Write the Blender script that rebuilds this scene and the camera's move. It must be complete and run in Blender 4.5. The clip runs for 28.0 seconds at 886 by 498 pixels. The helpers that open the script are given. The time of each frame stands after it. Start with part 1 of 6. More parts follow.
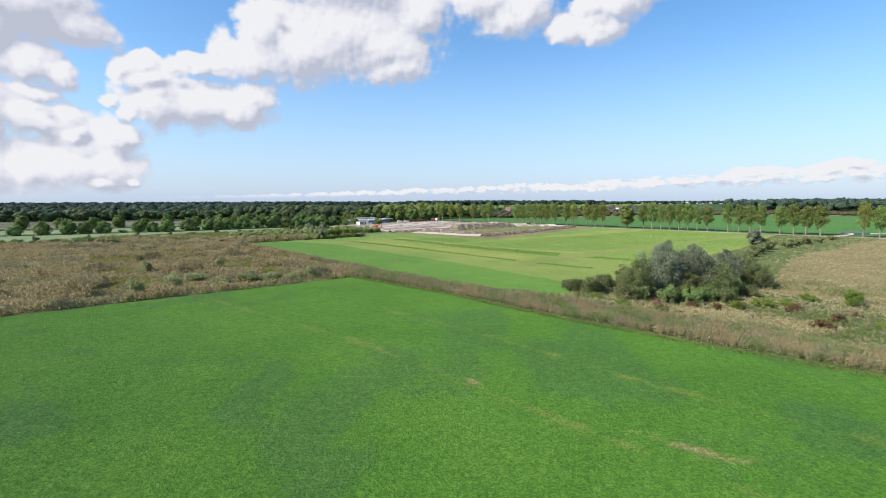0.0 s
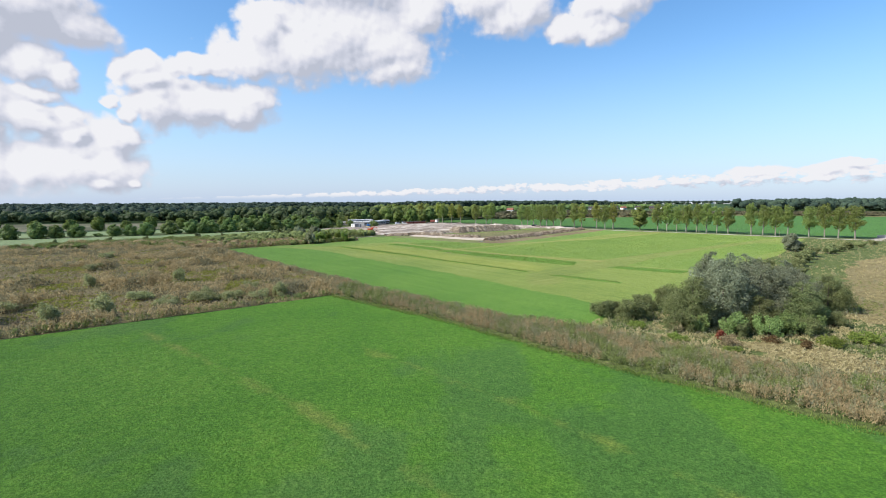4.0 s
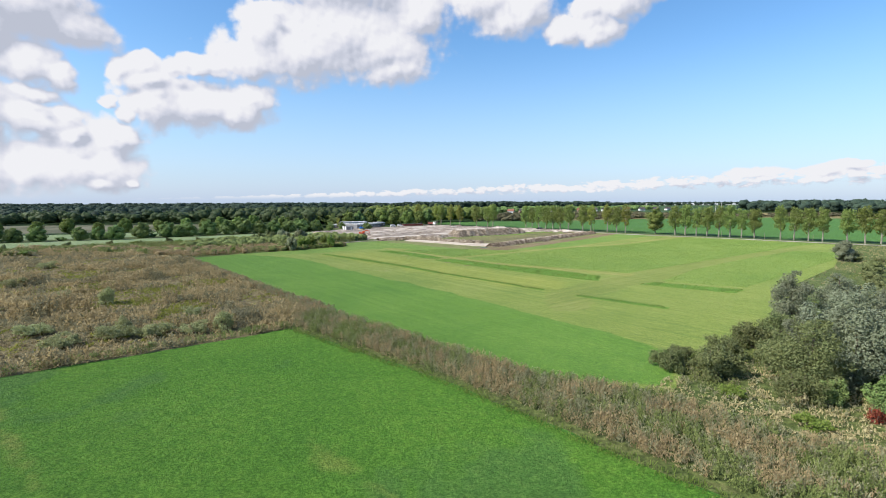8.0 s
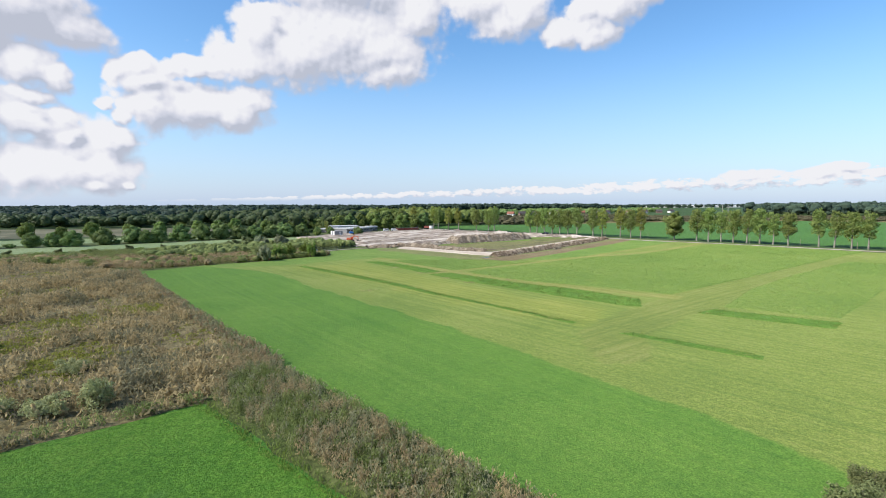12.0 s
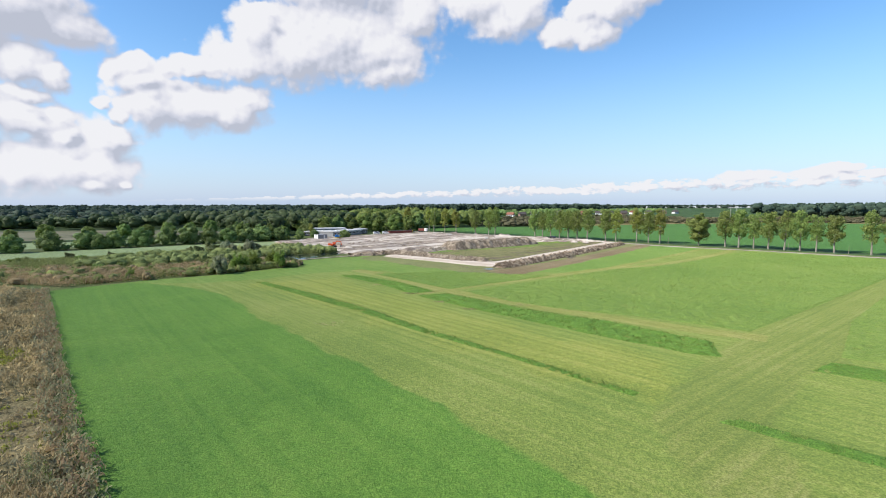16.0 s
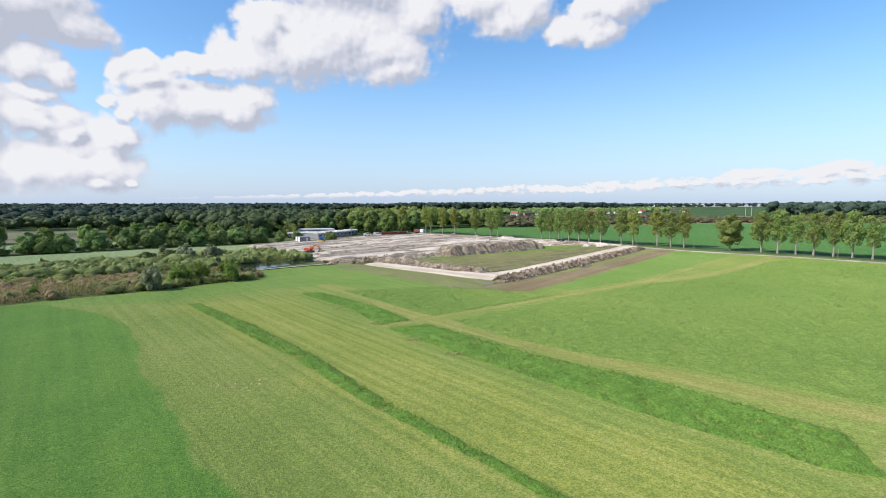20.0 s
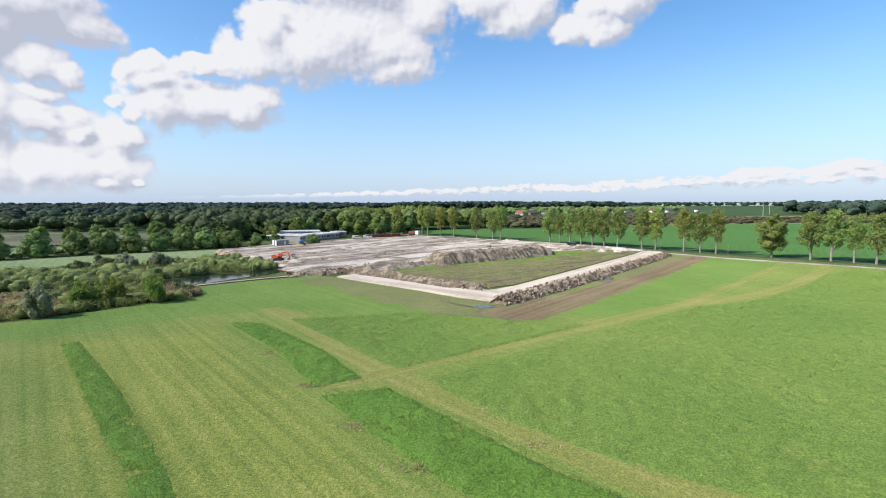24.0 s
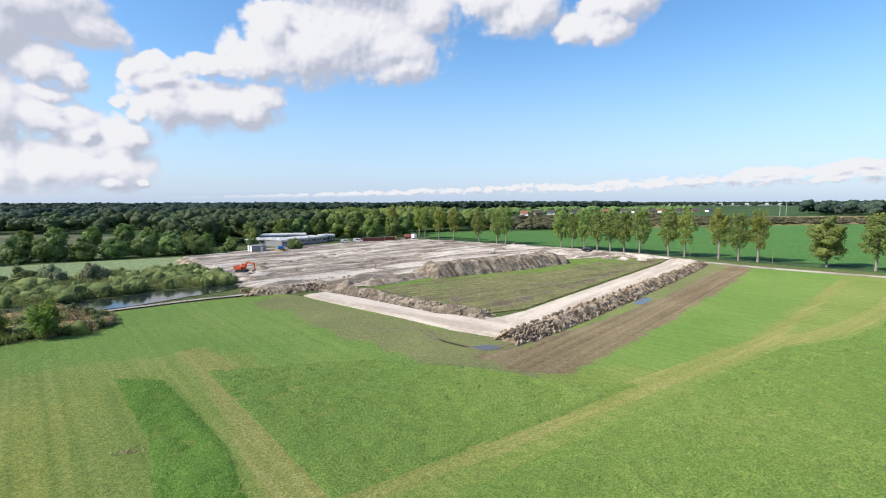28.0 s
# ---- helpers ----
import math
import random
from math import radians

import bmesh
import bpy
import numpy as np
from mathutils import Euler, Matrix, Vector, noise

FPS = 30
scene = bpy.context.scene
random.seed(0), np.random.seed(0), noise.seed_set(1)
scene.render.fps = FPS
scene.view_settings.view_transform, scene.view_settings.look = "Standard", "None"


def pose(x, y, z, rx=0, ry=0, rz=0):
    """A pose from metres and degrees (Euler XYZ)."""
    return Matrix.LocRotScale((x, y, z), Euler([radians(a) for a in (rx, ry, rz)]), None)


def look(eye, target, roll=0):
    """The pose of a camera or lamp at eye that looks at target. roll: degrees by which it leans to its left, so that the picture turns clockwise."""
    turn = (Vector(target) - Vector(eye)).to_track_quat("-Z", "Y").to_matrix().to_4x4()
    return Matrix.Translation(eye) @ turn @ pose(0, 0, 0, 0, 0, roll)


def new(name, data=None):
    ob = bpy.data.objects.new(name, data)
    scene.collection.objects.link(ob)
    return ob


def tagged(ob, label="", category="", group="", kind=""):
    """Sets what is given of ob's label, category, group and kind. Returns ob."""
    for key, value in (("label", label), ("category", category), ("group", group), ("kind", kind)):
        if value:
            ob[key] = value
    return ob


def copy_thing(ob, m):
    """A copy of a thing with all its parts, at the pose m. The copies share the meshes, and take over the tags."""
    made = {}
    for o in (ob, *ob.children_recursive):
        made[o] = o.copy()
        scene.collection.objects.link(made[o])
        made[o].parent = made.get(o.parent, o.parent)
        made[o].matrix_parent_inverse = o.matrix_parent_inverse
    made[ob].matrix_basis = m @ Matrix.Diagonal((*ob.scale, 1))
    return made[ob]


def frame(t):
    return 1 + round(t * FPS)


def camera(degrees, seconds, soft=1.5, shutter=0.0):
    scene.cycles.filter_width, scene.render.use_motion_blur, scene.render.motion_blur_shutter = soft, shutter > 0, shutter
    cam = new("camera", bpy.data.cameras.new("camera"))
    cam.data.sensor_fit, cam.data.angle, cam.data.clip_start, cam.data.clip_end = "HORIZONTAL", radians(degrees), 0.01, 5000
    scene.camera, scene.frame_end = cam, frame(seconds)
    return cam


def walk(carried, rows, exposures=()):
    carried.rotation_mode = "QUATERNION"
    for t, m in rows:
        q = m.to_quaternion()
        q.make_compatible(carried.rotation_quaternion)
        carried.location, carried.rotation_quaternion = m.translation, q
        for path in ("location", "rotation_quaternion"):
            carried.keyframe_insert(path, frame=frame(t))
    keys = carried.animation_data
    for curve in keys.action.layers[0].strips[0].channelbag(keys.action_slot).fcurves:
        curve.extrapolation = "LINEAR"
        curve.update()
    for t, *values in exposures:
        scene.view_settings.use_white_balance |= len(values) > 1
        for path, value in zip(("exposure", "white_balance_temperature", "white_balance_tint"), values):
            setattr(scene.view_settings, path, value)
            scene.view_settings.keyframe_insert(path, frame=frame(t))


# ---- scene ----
cam = camera(83.4, 28.0, 1.0)

# seconds, eye, yaw to the right, tilt down, lean
PATH_ROWS = [
    (0.0, (0.00, 0.00, 21.30), 0.00, 5.67, -0.20),
    (2.0, (0.26, 11.85, 21.46), -0.03, 5.62, -0.22),
    (3.5, (0.46, 21.01, 21.57), -0.08, 5.64, -0.30),
    (6.0, (0.81, 37.74, 21.78), -0.10, 5.59, -0.29),
    (8.0, (0.68, 52.26, 21.88), 0.08, 5.57, -0.20),
    (11.0, (0.60, 74.87, 21.96), 0.35, 5.38, -0.18),
    (14.5, (1.14, 103.47, 22.26), 0.57, 5.29, -0.10),
    (17.0, (3.14, 124.34, 22.34), 0.70, 5.38, -0.08),
    (20.0, (6.99, 147.57, 22.48), 0.18, 5.52, -0.06),
    (21.5, (8.52, 159.38, 22.51), -0.03, 5.53, -0.06),
    (23.5, (11.19, 175.24, 22.30), -0.34, 5.63, -0.09),
    (25.0, (12.70, 186.96, 22.30), -0.54, 5.58, -0.12),
    (28.0, (13.99, 208.00, 22.34), -0.79, 5.64, -0.14),
]
walk(cam, [(t, pose(*eye, 90 - tilt, 0, -yaw) @ pose(0, 0, 0, 0, 0, lean)) for t, eye, yaw, tilt, lean in PATH_ROWS],
     exposures=[(0.0, 0.6), (28.0, 0.6)])

# ---- light ----
SUN_ELEVATION, SUN_FROM = radians(40), Vector((-0.95, -0.31))   # the sun stands in the west, a little behind the camera
sun_data = bpy.data.lights.new("sun", "SUN")
sun_data.energy, sun_data.angle, sun_data.color = 5.0, radians(0.5), (1.0, 0.95, 0.87)
sun = new("sun", sun_data)
_h = SUN_FROM.normalized() * math.cos(SUN_ELEVATION)
sun.matrix_world = look((_h.x * 300, _h.y * 300, 300 * math.sin(SUN_ELEVATION)), (0, 0, 0))


class Nodes:
    """Short hand for building node trees."""

    def __init__(self, tree):
        self.tree = tree

    def add(self, kind, inputs=None, operation="", group=None):
        node = self.tree.nodes.new(kind)
        if operation:
            node.operation = operation
        if group:
            node.node_tree = group
        for key, value in (inputs or {}).items():
            self.put(node.inputs[key], value)
        return node

    def put(self, socket, value):
        if isinstance(value, bpy.types.NodeSocket):
            self.tree.links.new(value, socket)
        else:
            socket.default_value = value

    def math(self, op, a, b=0.0, c=0.0, clamp=False):
        node = self.add("ShaderNodeMath", {0: a, 1: b, 2: c}, op)
        node.use_clamp = clamp
        return node.outputs[0]

    def ramp(self, fac, stops):
        node = self.add("ShaderNodeValToRGB", {"Fac": fac})
        el = node.color_ramp.elements
        while len(el) < len(stops):
            el.new(0.5)
        for e, (at, col) in zip(el, stops):
            e.position, e.color = at, (*col, 1)
        return node.outputs["Color"]

    def mix(self, fac, a, b, blend="MIX"):
        node = self.add("ShaderNodeMix")
        node.data_type, node.blend_type = "RGBA", blend
        self.put(node.inputs[0], fac)
        self.put(node.inputs[6], a if isinstance(a, bpy.types.NodeSocket) else (*a, 1))
        self.put(node.inputs[7], b if isinstance(b, bpy.types.NodeSocket) else (*b, 1))
        return node.outputs[2]

    def step(self, value, lo, hi):
        node = self.add("ShaderNodeMapRange", {"Value": value, "From Min": lo, "From Max": hi})
        node.interpolation_type = "SMOOTHSTEP"
        return node.outputs[0]

    def noise(self, vector, scale, detail=4.0, rough=0.55, distort=0.0):
        node = self.add("ShaderNodeTexNoise", {"Vector": vector, "Scale": scale, "Detail": detail, "Roughness": rough, "Distortion": distort})
        return node.outputs["Fac"]


# cumulus heaps of the sky: azimuth, elevation, half width, half height (radians)
CLOUDS = [
    (-0.679, 0.289, 0.092, 0.054), (-0.626, 0.267, 0.057, 0.034), (-0.742, 0.249, 0.072, 0.076), (-0.681, 0.207, 0.046, 0.039), (-0.643, 0.193, 0.027, 0.021), (-0.675, 0.162, 0.034, 0.014),
    (-0.683, 0.129, 0.063, 0.029), (-0.642, 0.136, 0.022, 0.020), (-0.744, 0.128, 0.059, 0.072), (-0.636, 0.104, 0.038, 0.028), (-0.576, 0.109, 0.048, 0.029), (-0.631, 0.062, 0.085, 0.043),
    (-0.587, 0.059, 0.052, 0.043), (-0.600, 0.029, 0.026, 0.015), (-0.553, 0.032, 0.013, 0.010), (-0.690, 0.055, 0.055, 0.041), (-0.743, 0.049, 0.060, 0.056), (-0.531, 0.229, 0.037, 0.019),
    (-0.558, 0.218, 0.018, 0.020), (-0.519, 0.208, 0.045, 0.029), (-0.481, 0.225, 0.027, 0.017), (-0.511, 0.166, 0.054, 0.041), (-0.449, 0.169, 0.082, 0.042), (-0.389, 0.169, 0.075, 0.041),
    (-0.355, 0.187, 0.047, 0.033), (-0.557, 0.144, 0.015, 0.015), (-0.578, 0.166, 0.013, 0.011), (-0.432, 0.234, 0.043, 0.019), (-0.336, 0.306, 0.049, 0.035), (-0.311, 0.330, 0.031, 0.015),
    (-0.362, 0.252, 0.061, 0.043), (-0.268, 0.279, 0.119, 0.068), (-0.184, 0.311, 0.136, 0.088), (-0.115, 0.287, 0.103, 0.064), (-0.094, 0.250, 0.071, 0.032), (-0.167, 0.394, 0.184, 0.055),
    (-0.044, 0.353, 0.066, 0.054), (0.076, 0.367, 0.075, 0.035), (0.120, 0.335, 0.063, 0.034), (0.168, 0.354, 0.049, 0.045), (0.232, 0.307, 0.036, 0.028),
    (0.294, 0.303, 0.048, 0.033), (0.273, 0.345, 0.038, 0.024), (0.327, 0.351, 0.053, 0.039), (0.380, 0.362, 0.059, 0.023), (0.561, 0.045, 0.050, 0.009), (0.652, 0.046, 0.034, 0.009),
    (0.681, 0.052, 0.026, 0.008), (0.720, 0.040, 0.021, 0.006),
]


def cloud_field():
    """How deep a direction (azimuth, elevation) lies inside a cloud."""
    g = bpy.data.node_groups.new("cloud_field", "ShaderNodeTree")
    g.interface.new_socket("At", in_out="INPUT", socket_type="NodeSocketVector")
    g.interface.new_socket("Depth", in_out="OUTPUT", socket_type="NodeSocketFloat")
    g.interface.new_socket("Body", in_out="OUTPUT", socket_type="NodeSocketFloat")
    n = Nodes(g)
    at = n.add("NodeGroupInput").outputs[0]
    xyz = n.add("ShaderNodeSeparateXYZ", {0: at}).outputs
    # the outline wavers at two sizes before it meets the heaps
    wave = n.add("ShaderNodeTexNoise", {"Vector": at, "Scale": 9.0, "Detail": 4.0, "Roughness": 0.6})
    curl = n.add("ShaderNodeVectorMath", {0: wave.outputs["Color"], 1: (0.5, 0.5, 0.5)}, operation="SUBTRACT").outputs[0]
    swayed = n.add("ShaderNodeVectorMath", {0: curl, 1: (0.055, 0.045, 0.0), 2: at}, operation="MULTIPLY_ADD").outputs[0]
    bent = n.add("ShaderNodeVectorMath", {0: curl, 1: (0.03, 0.03, 0.0), 2: at}, operation="MULTIPLY_ADD").outputs[0]
    nearest = 4.0
    for az, el, ra, re in CLOUDS:
        off = n.add("ShaderNodeVectorMath", {0: swayed, 1: (1 / ra, 1 / re, 0.0), 2: (-az / ra, -el / re, 0.0)}, operation="MULTIPLY_ADD").outputs[0]
        nearest = n.math("SMOOTH_MIN", nearest, n.add("ShaderNodeVectorMath", {0: off}, operation="LENGTH").outputs["Value"], 0.36)
    best = n.math("MULTIPLY", n.math("SUBTRACT", 1.30, nearest), 1.35)
    # heaped lumps at three sizes, like cauliflower
    lumps = 0.0
    for scale, amount in ((15.0, 0.55), (34.0, 0.50), (75.0, 0.26)):
        cells = n.add("ShaderNodeTexVoronoi", {"Vector": bent, "Scale": scale})
        cells.feature = "SMOOTH_F1"
        cells.inputs["Smoothness"].default_value = 0.35
        lumps = n.math("MULTIPLY_ADD", n.math("SUBTRACT", 0.45, cells.outputs["Distance"]), amount, lumps)
    lumps = n.math("MULTIPLY_ADD", n.math("SUBTRACT", n.noise(at, 42.0, 7.0, 0.62), 0.5), 0.55, lumps)
    smooth = best
    best = n.math("ADD", best, lumps)
    # a long row of far small heaps just over the horizon, rising to the east
    base = n.math("MULTIPLY_ADD", xyz[0], 0.030, 0.017)
    half = n.math("MAXIMUM", n.math("MULTIPLY_ADD", xyz[0], 0.012, 0.010), 0.006)
    v = n.math("DIVIDE", n.math("SUBTRACT", xyz[1], base), half)
    row = n.math("SUBTRACT", 0.55, n.math("MULTIPLY", v, v))
    heaps = n.noise(n.add("ShaderNodeVectorMath", {0: bent, 1: (44.0, 75.0, 0.0)}, operation="MULTIPLY").outputs[0], 1.0, 5.0, 0.62)
    row = n.math("MULTIPLY_ADD", n.math("SUBTRACT", heaps, 0.50), 3.4, row)
    # scattered heaps all round, away from the camera's side
    far = n.step(n.math("ABSOLUTE", xyz[0]), 0.95, 1.3)
    high = n.step(xyz[1], 0.55, 0.8)
    other = n.math("MULTIPLY_ADD", n.noise(at, 4.0, 8.0, 0.55), 9.0, -5.2)
    other = n.math("ADD", other, n.math("MULTIPLY_ADD", n.math("MAXIMUM", far, high), 6.0, -6.0))
    best = n.math("MAXIMUM", n.math("MAXIMUM", best, row), other)
    out = n.add("NodeGroupOutput")
    g.links.new(smooth, out.inputs[1])
    g.links.new(best, out.inputs[0])
    return g


world = bpy.data.worlds.new("sky")
scene.world = world
world.use_nodes = True
world.node_tree.nodes.clear()
w = Nodes(world.node_tree)
sky = w.add("ShaderNodeTexSky")
sky.sky_type, sky.sun_disc = "NISHITA", False
sky.sun_elevation, sky.sun_rotation = SUN_ELEVATION, math.atan2(SUN_FROM.x, SUN_FROM.y)
sky.air_density, sky.dust_density, sky.ozone_density = 1.0, 0.6, 2.5
way = w.add("ShaderNodeSeparateXYZ", {0: w.add("ShaderNodeTexCoord").outputs["Generated"]}).outputs
azim = w.math("ARCTAN2", way[0], way[1])
elev = w.math("ARCSINE", way[2])
here = w.add("ShaderNodeCombineXYZ", {0: azim, 1: elev}).outputs[0]
field = cloud_field()


def clouds_at(dx, dy):
    shifted = w.add("ShaderNodeVectorMath", {0: here, 1: (dx, dy, 0.0)}, operation="ADD").outputs[0]
    return w.add("ShaderNodeGroup", {"At": shifted}, group=field).outputs


# how the light falls over the heaps: whole bodies softly, single lumps crisply
deep, body = clouds_at(0.0, 0.0)
body_up = clouds_at(-0.018, 0.030)[1]
deep_up = clouds_at(-0.006, 0.007)[0]
lit = w.step(w.math("SUBTRACT", body, body_up), -0.85, 0.60)
lit = w.math("MULTIPLY_ADD", w.math("SUBTRACT", deep, deep_up), 0.95, lit)
aside = w.math("MULTIPLY_ADD", azim, 5.6, 3.9)
above = w.math("MULTIPLY_ADD", elev, 12.0, -3.7)
veil = w.math("MULTIPLY_ADD", aside, aside, w.math("MULTIPLY", above, above))
lit = w.math("MULTIPLY_ADD", w.step(veil, 1.2, 0.3), -0.6, lit)
lit = w.math("ADD", lit, w.math("MULTIPLY", w.step(elev, 0.09, 0.03), 0.35), clamp=True)
soft_edge = w.math("MULTIPLY_ADD", lit, -0.45, 0.85)
cover = w.math("MULTIPLY", w.step(deep, -0.02, soft_edge), w.step(elev, 0.002, 0.014))
cloud_colour = w.ramp(lit, [(0.0, (0.60, 0.64, 0.76)), (0.3, (0.75, 0.78, 0.90)), (0.58, (0.90, 0.91, 1.00)), (0.95, (1.03, 1.035, 1.08))])
blue = w.add("ShaderNodeHueSaturation", {"Saturation": 1.22, "Value": 1.16, "Color": sky.outputs[0]})
haze = w.step(elev, 0.30, -0.02)
sky_colour = w.mix(w.math("MULTIPLY", haze, 0.72), blue.outputs[0], (2.45, 3.4, 5.25))
sky_bg = w.add("ShaderNodeBackground", {"Color": sky_colour, "Strength": 0.115})
cloud_bg = w.add("ShaderNodeBackground", {"Color": cloud_colour, "Strength": 0.56})
blend = w.add("ShaderNodeMixShader", {0: cover, 1: sky_bg.outputs[0], 2: cloud_bg.outputs[0]})
w.tree.links.new(blend.outputs[0], w.add("ShaderNodeOutputWorld").inputs[0])

# ---- materials ----
def material(name):
    m = bpy.data.materials.new(name)
    m.use_nodes = True
    m.node_tree.nodes.clear()
    n = Nodes(m.node_tree)
    place = n.add("ShaderNodeNewGeometry").outputs["Position"]
    return m, n, place


def finish(n, colour, rough=0.9, height=None, depth=0.1, metal=0.0, spec=0.3):
    b = n.add("ShaderNodeBsdfPrincipled", {"Base Color": colour if isinstance(colour, bpy.types.NodeSocket) else (*colour, 1), "Roughness": rough,
                                           "Metallic": metal, "Specular IOR Level": spec, "Diffuse Roughness": 0.5 if rough > 0.7 else 0.0})
    if height is not None:
        bump = n.add("ShaderNodeBump", {"Height": height, "Distance": depth, "Strength": 1.0})
        n.put(b.inputs["Normal"], bump.outputs[0])
    n.tree.links.new(b.outputs[0], n.add("ShaderNodeOutputMaterial").inputs[0])


def turned(n, place, degrees, sx, sy):
    """Coordinates along and across a line in the ground, so that a pattern can be drawn out along it."""
    node = n.add("ShaderNodeMapping", {"Vector": place, "Rotation": (0, 0, radians(-degrees))})
    return n.add("ShaderNodeVectorMath", {0: node.outputs[0], 1: (sx, sy, 1.0)}, operation="MULTIPLY").outputs[0]


def grass_ground(name, low, mid, high, patch=0.03, grain=2.2, depth=0.25, straw=None, straw_at=(0.62, 0.75), along=None, mow=0.0):
    """Turf: broad patches, tussocks, blades; drying where straw is given; mowing lines where along is given."""
    m, n, p = material(name)
    broad = n.noise(p, patch, 5.0, 0.6, 0.4)
    colour = n.ramp(broad, [(0.34, low), (0.5, mid), (0.66, high)])
    tuss = n.noise(p, grain * 0.22, 4.0, 0.65)
    colour = n.mix(n.step(tuss, 0.35, 0.7), colour, n.mix(0.5, colour, high))
    if straw:
        dry = n.noise(p, patch * 2.3, 6.0, 0.65, 0.6)
        colour = n.mix(n.step(dry, *straw_at), colour, straw)
    if along is not None:
        lines = n.noise(turned(n, p, along, 0.012, 1.1), 1.0, 3.0, 0.6)
        colour = n.mix(n.math("MULTIPLY", n.step(lines, 0.42, 0.66), mow), colour, straw or high)
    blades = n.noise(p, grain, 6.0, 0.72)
    # colour goes darker where the blade noise, also the bump's height, runs low
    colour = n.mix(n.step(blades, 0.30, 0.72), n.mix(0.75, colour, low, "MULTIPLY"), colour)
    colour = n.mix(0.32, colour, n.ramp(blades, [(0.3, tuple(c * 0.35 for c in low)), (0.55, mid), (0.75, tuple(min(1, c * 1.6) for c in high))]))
    finish(n, colour, 0.85, n.math("ADD", blades, n.math("MULTIPLY", tuss, 0.8)), depth, spec=0.15)
    return m


def meadow(name, kinds, patch=0.035, grain=4.0, depth=0.1):
    """Grassland whose sward changes from place to place. kinds: the first covers all; each other (amount, three tones, line in degrees or None) where its amount is given."""
    m, n, p = material(name)
    broad = n.noise(p, patch, 5.0, 0.6, 0.4)
    tuss = n.noise(p, grain * 0.22, 4.0, 0.65)
    fine = n.noise(p, grain, 6.0, 0.72)
    ragged = n.noise(p, 0.9, 4.0, 0.6)
    tone = n.math("MULTIPLY_ADD", tuss, 0.35, n.math("MULTIPLY_ADD", fine, 0.25, n.math("MULTIPLY", broad, 0.4)))
    colour = None
    for amount, tones, line, strength in kinds:
        t = tone
        if line is not None:
            lines = n.noise(turned(n, p, line, 0.012, 0.9), 1.0, 4.0, 0.6)
            t = n.math("MULTIPLY_ADD", n.math("SUBTRACT", lines, 0.5), strength, tone)
        c = n.ramp(t, [(0.36, tones[0]), (0.5, tones[1]), (0.64, tones[2])])
        if colour is None:
            colour = c
        else:
            a = n.add("ShaderNodeAttribute")
            a.attribute_name = amount
            edge = n.math("ADD", a.outputs["Fac"], n.math("MULTIPLY", n.math("SUBTRACT", ragged, 0.5), 0.5))
            colour = n.mix(n.math("MULTIPLY", n.step(edge, 0.3, 0.7), n.step(a.outputs["Fac"], 0.0, 0.15)), colour, c)
    # shade between blades put into the colour: darker hollows, lighter clump tops
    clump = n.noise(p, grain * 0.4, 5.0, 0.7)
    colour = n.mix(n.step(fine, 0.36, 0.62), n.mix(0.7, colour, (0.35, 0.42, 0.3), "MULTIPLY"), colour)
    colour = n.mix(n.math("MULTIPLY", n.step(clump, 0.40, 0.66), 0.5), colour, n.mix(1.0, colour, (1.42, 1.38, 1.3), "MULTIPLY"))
    finish(n, colour, 0.85, n.math("ADD", fine, n.math("ADD", clump, n.math("MULTIPLY", tuss, 0.8))), depth, spec=0.12)
    return m


def earth(name, dark, mid, pale, patch=0.09, grain=1.2, depth=0.25, along=None, rough=0.95):
    """Sand or soil: damp and dry patches, ruts drawn out along a line, crumbs."""
    m, n, p = material(name)
    broad = n.noise(p, patch, 6.0, 0.65, 0.5)
    if along is not None:
        ruts = n.noise(turned(n, p, along, 0.018, 0.33), 1.0, 5.0, 0.62, 0.25)
        fine_ruts = n.noise(turned(n, p, along + 7, 0.03, 0.95), 1.0, 4.0, 0.6, 0.3)
        broad = n.math("MULTIPLY_ADD", ruts, 0.5, n.math("MULTIPLY_ADD", fine_ruts, 0.25, n.math("MULTIPLY", broad, 0.25)))
    colour = n.ramp(broad, [(0.445, dark), (0.495, mid), (0.545, pale)])
    crumbs = n.noise(p, grain, 7.0, 0.7)
    colour = n.mix(0.3, colour, n.ramp(crumbs, [(0.32, tuple(c * 0.5 for c in dark)), (0.5, mid), (0.68, pale)]))
    finish(n, colour, rough, n.math("MULTIPLY_ADD", broad, 0.6, crumbs), depth, spec=0.2)
    return m


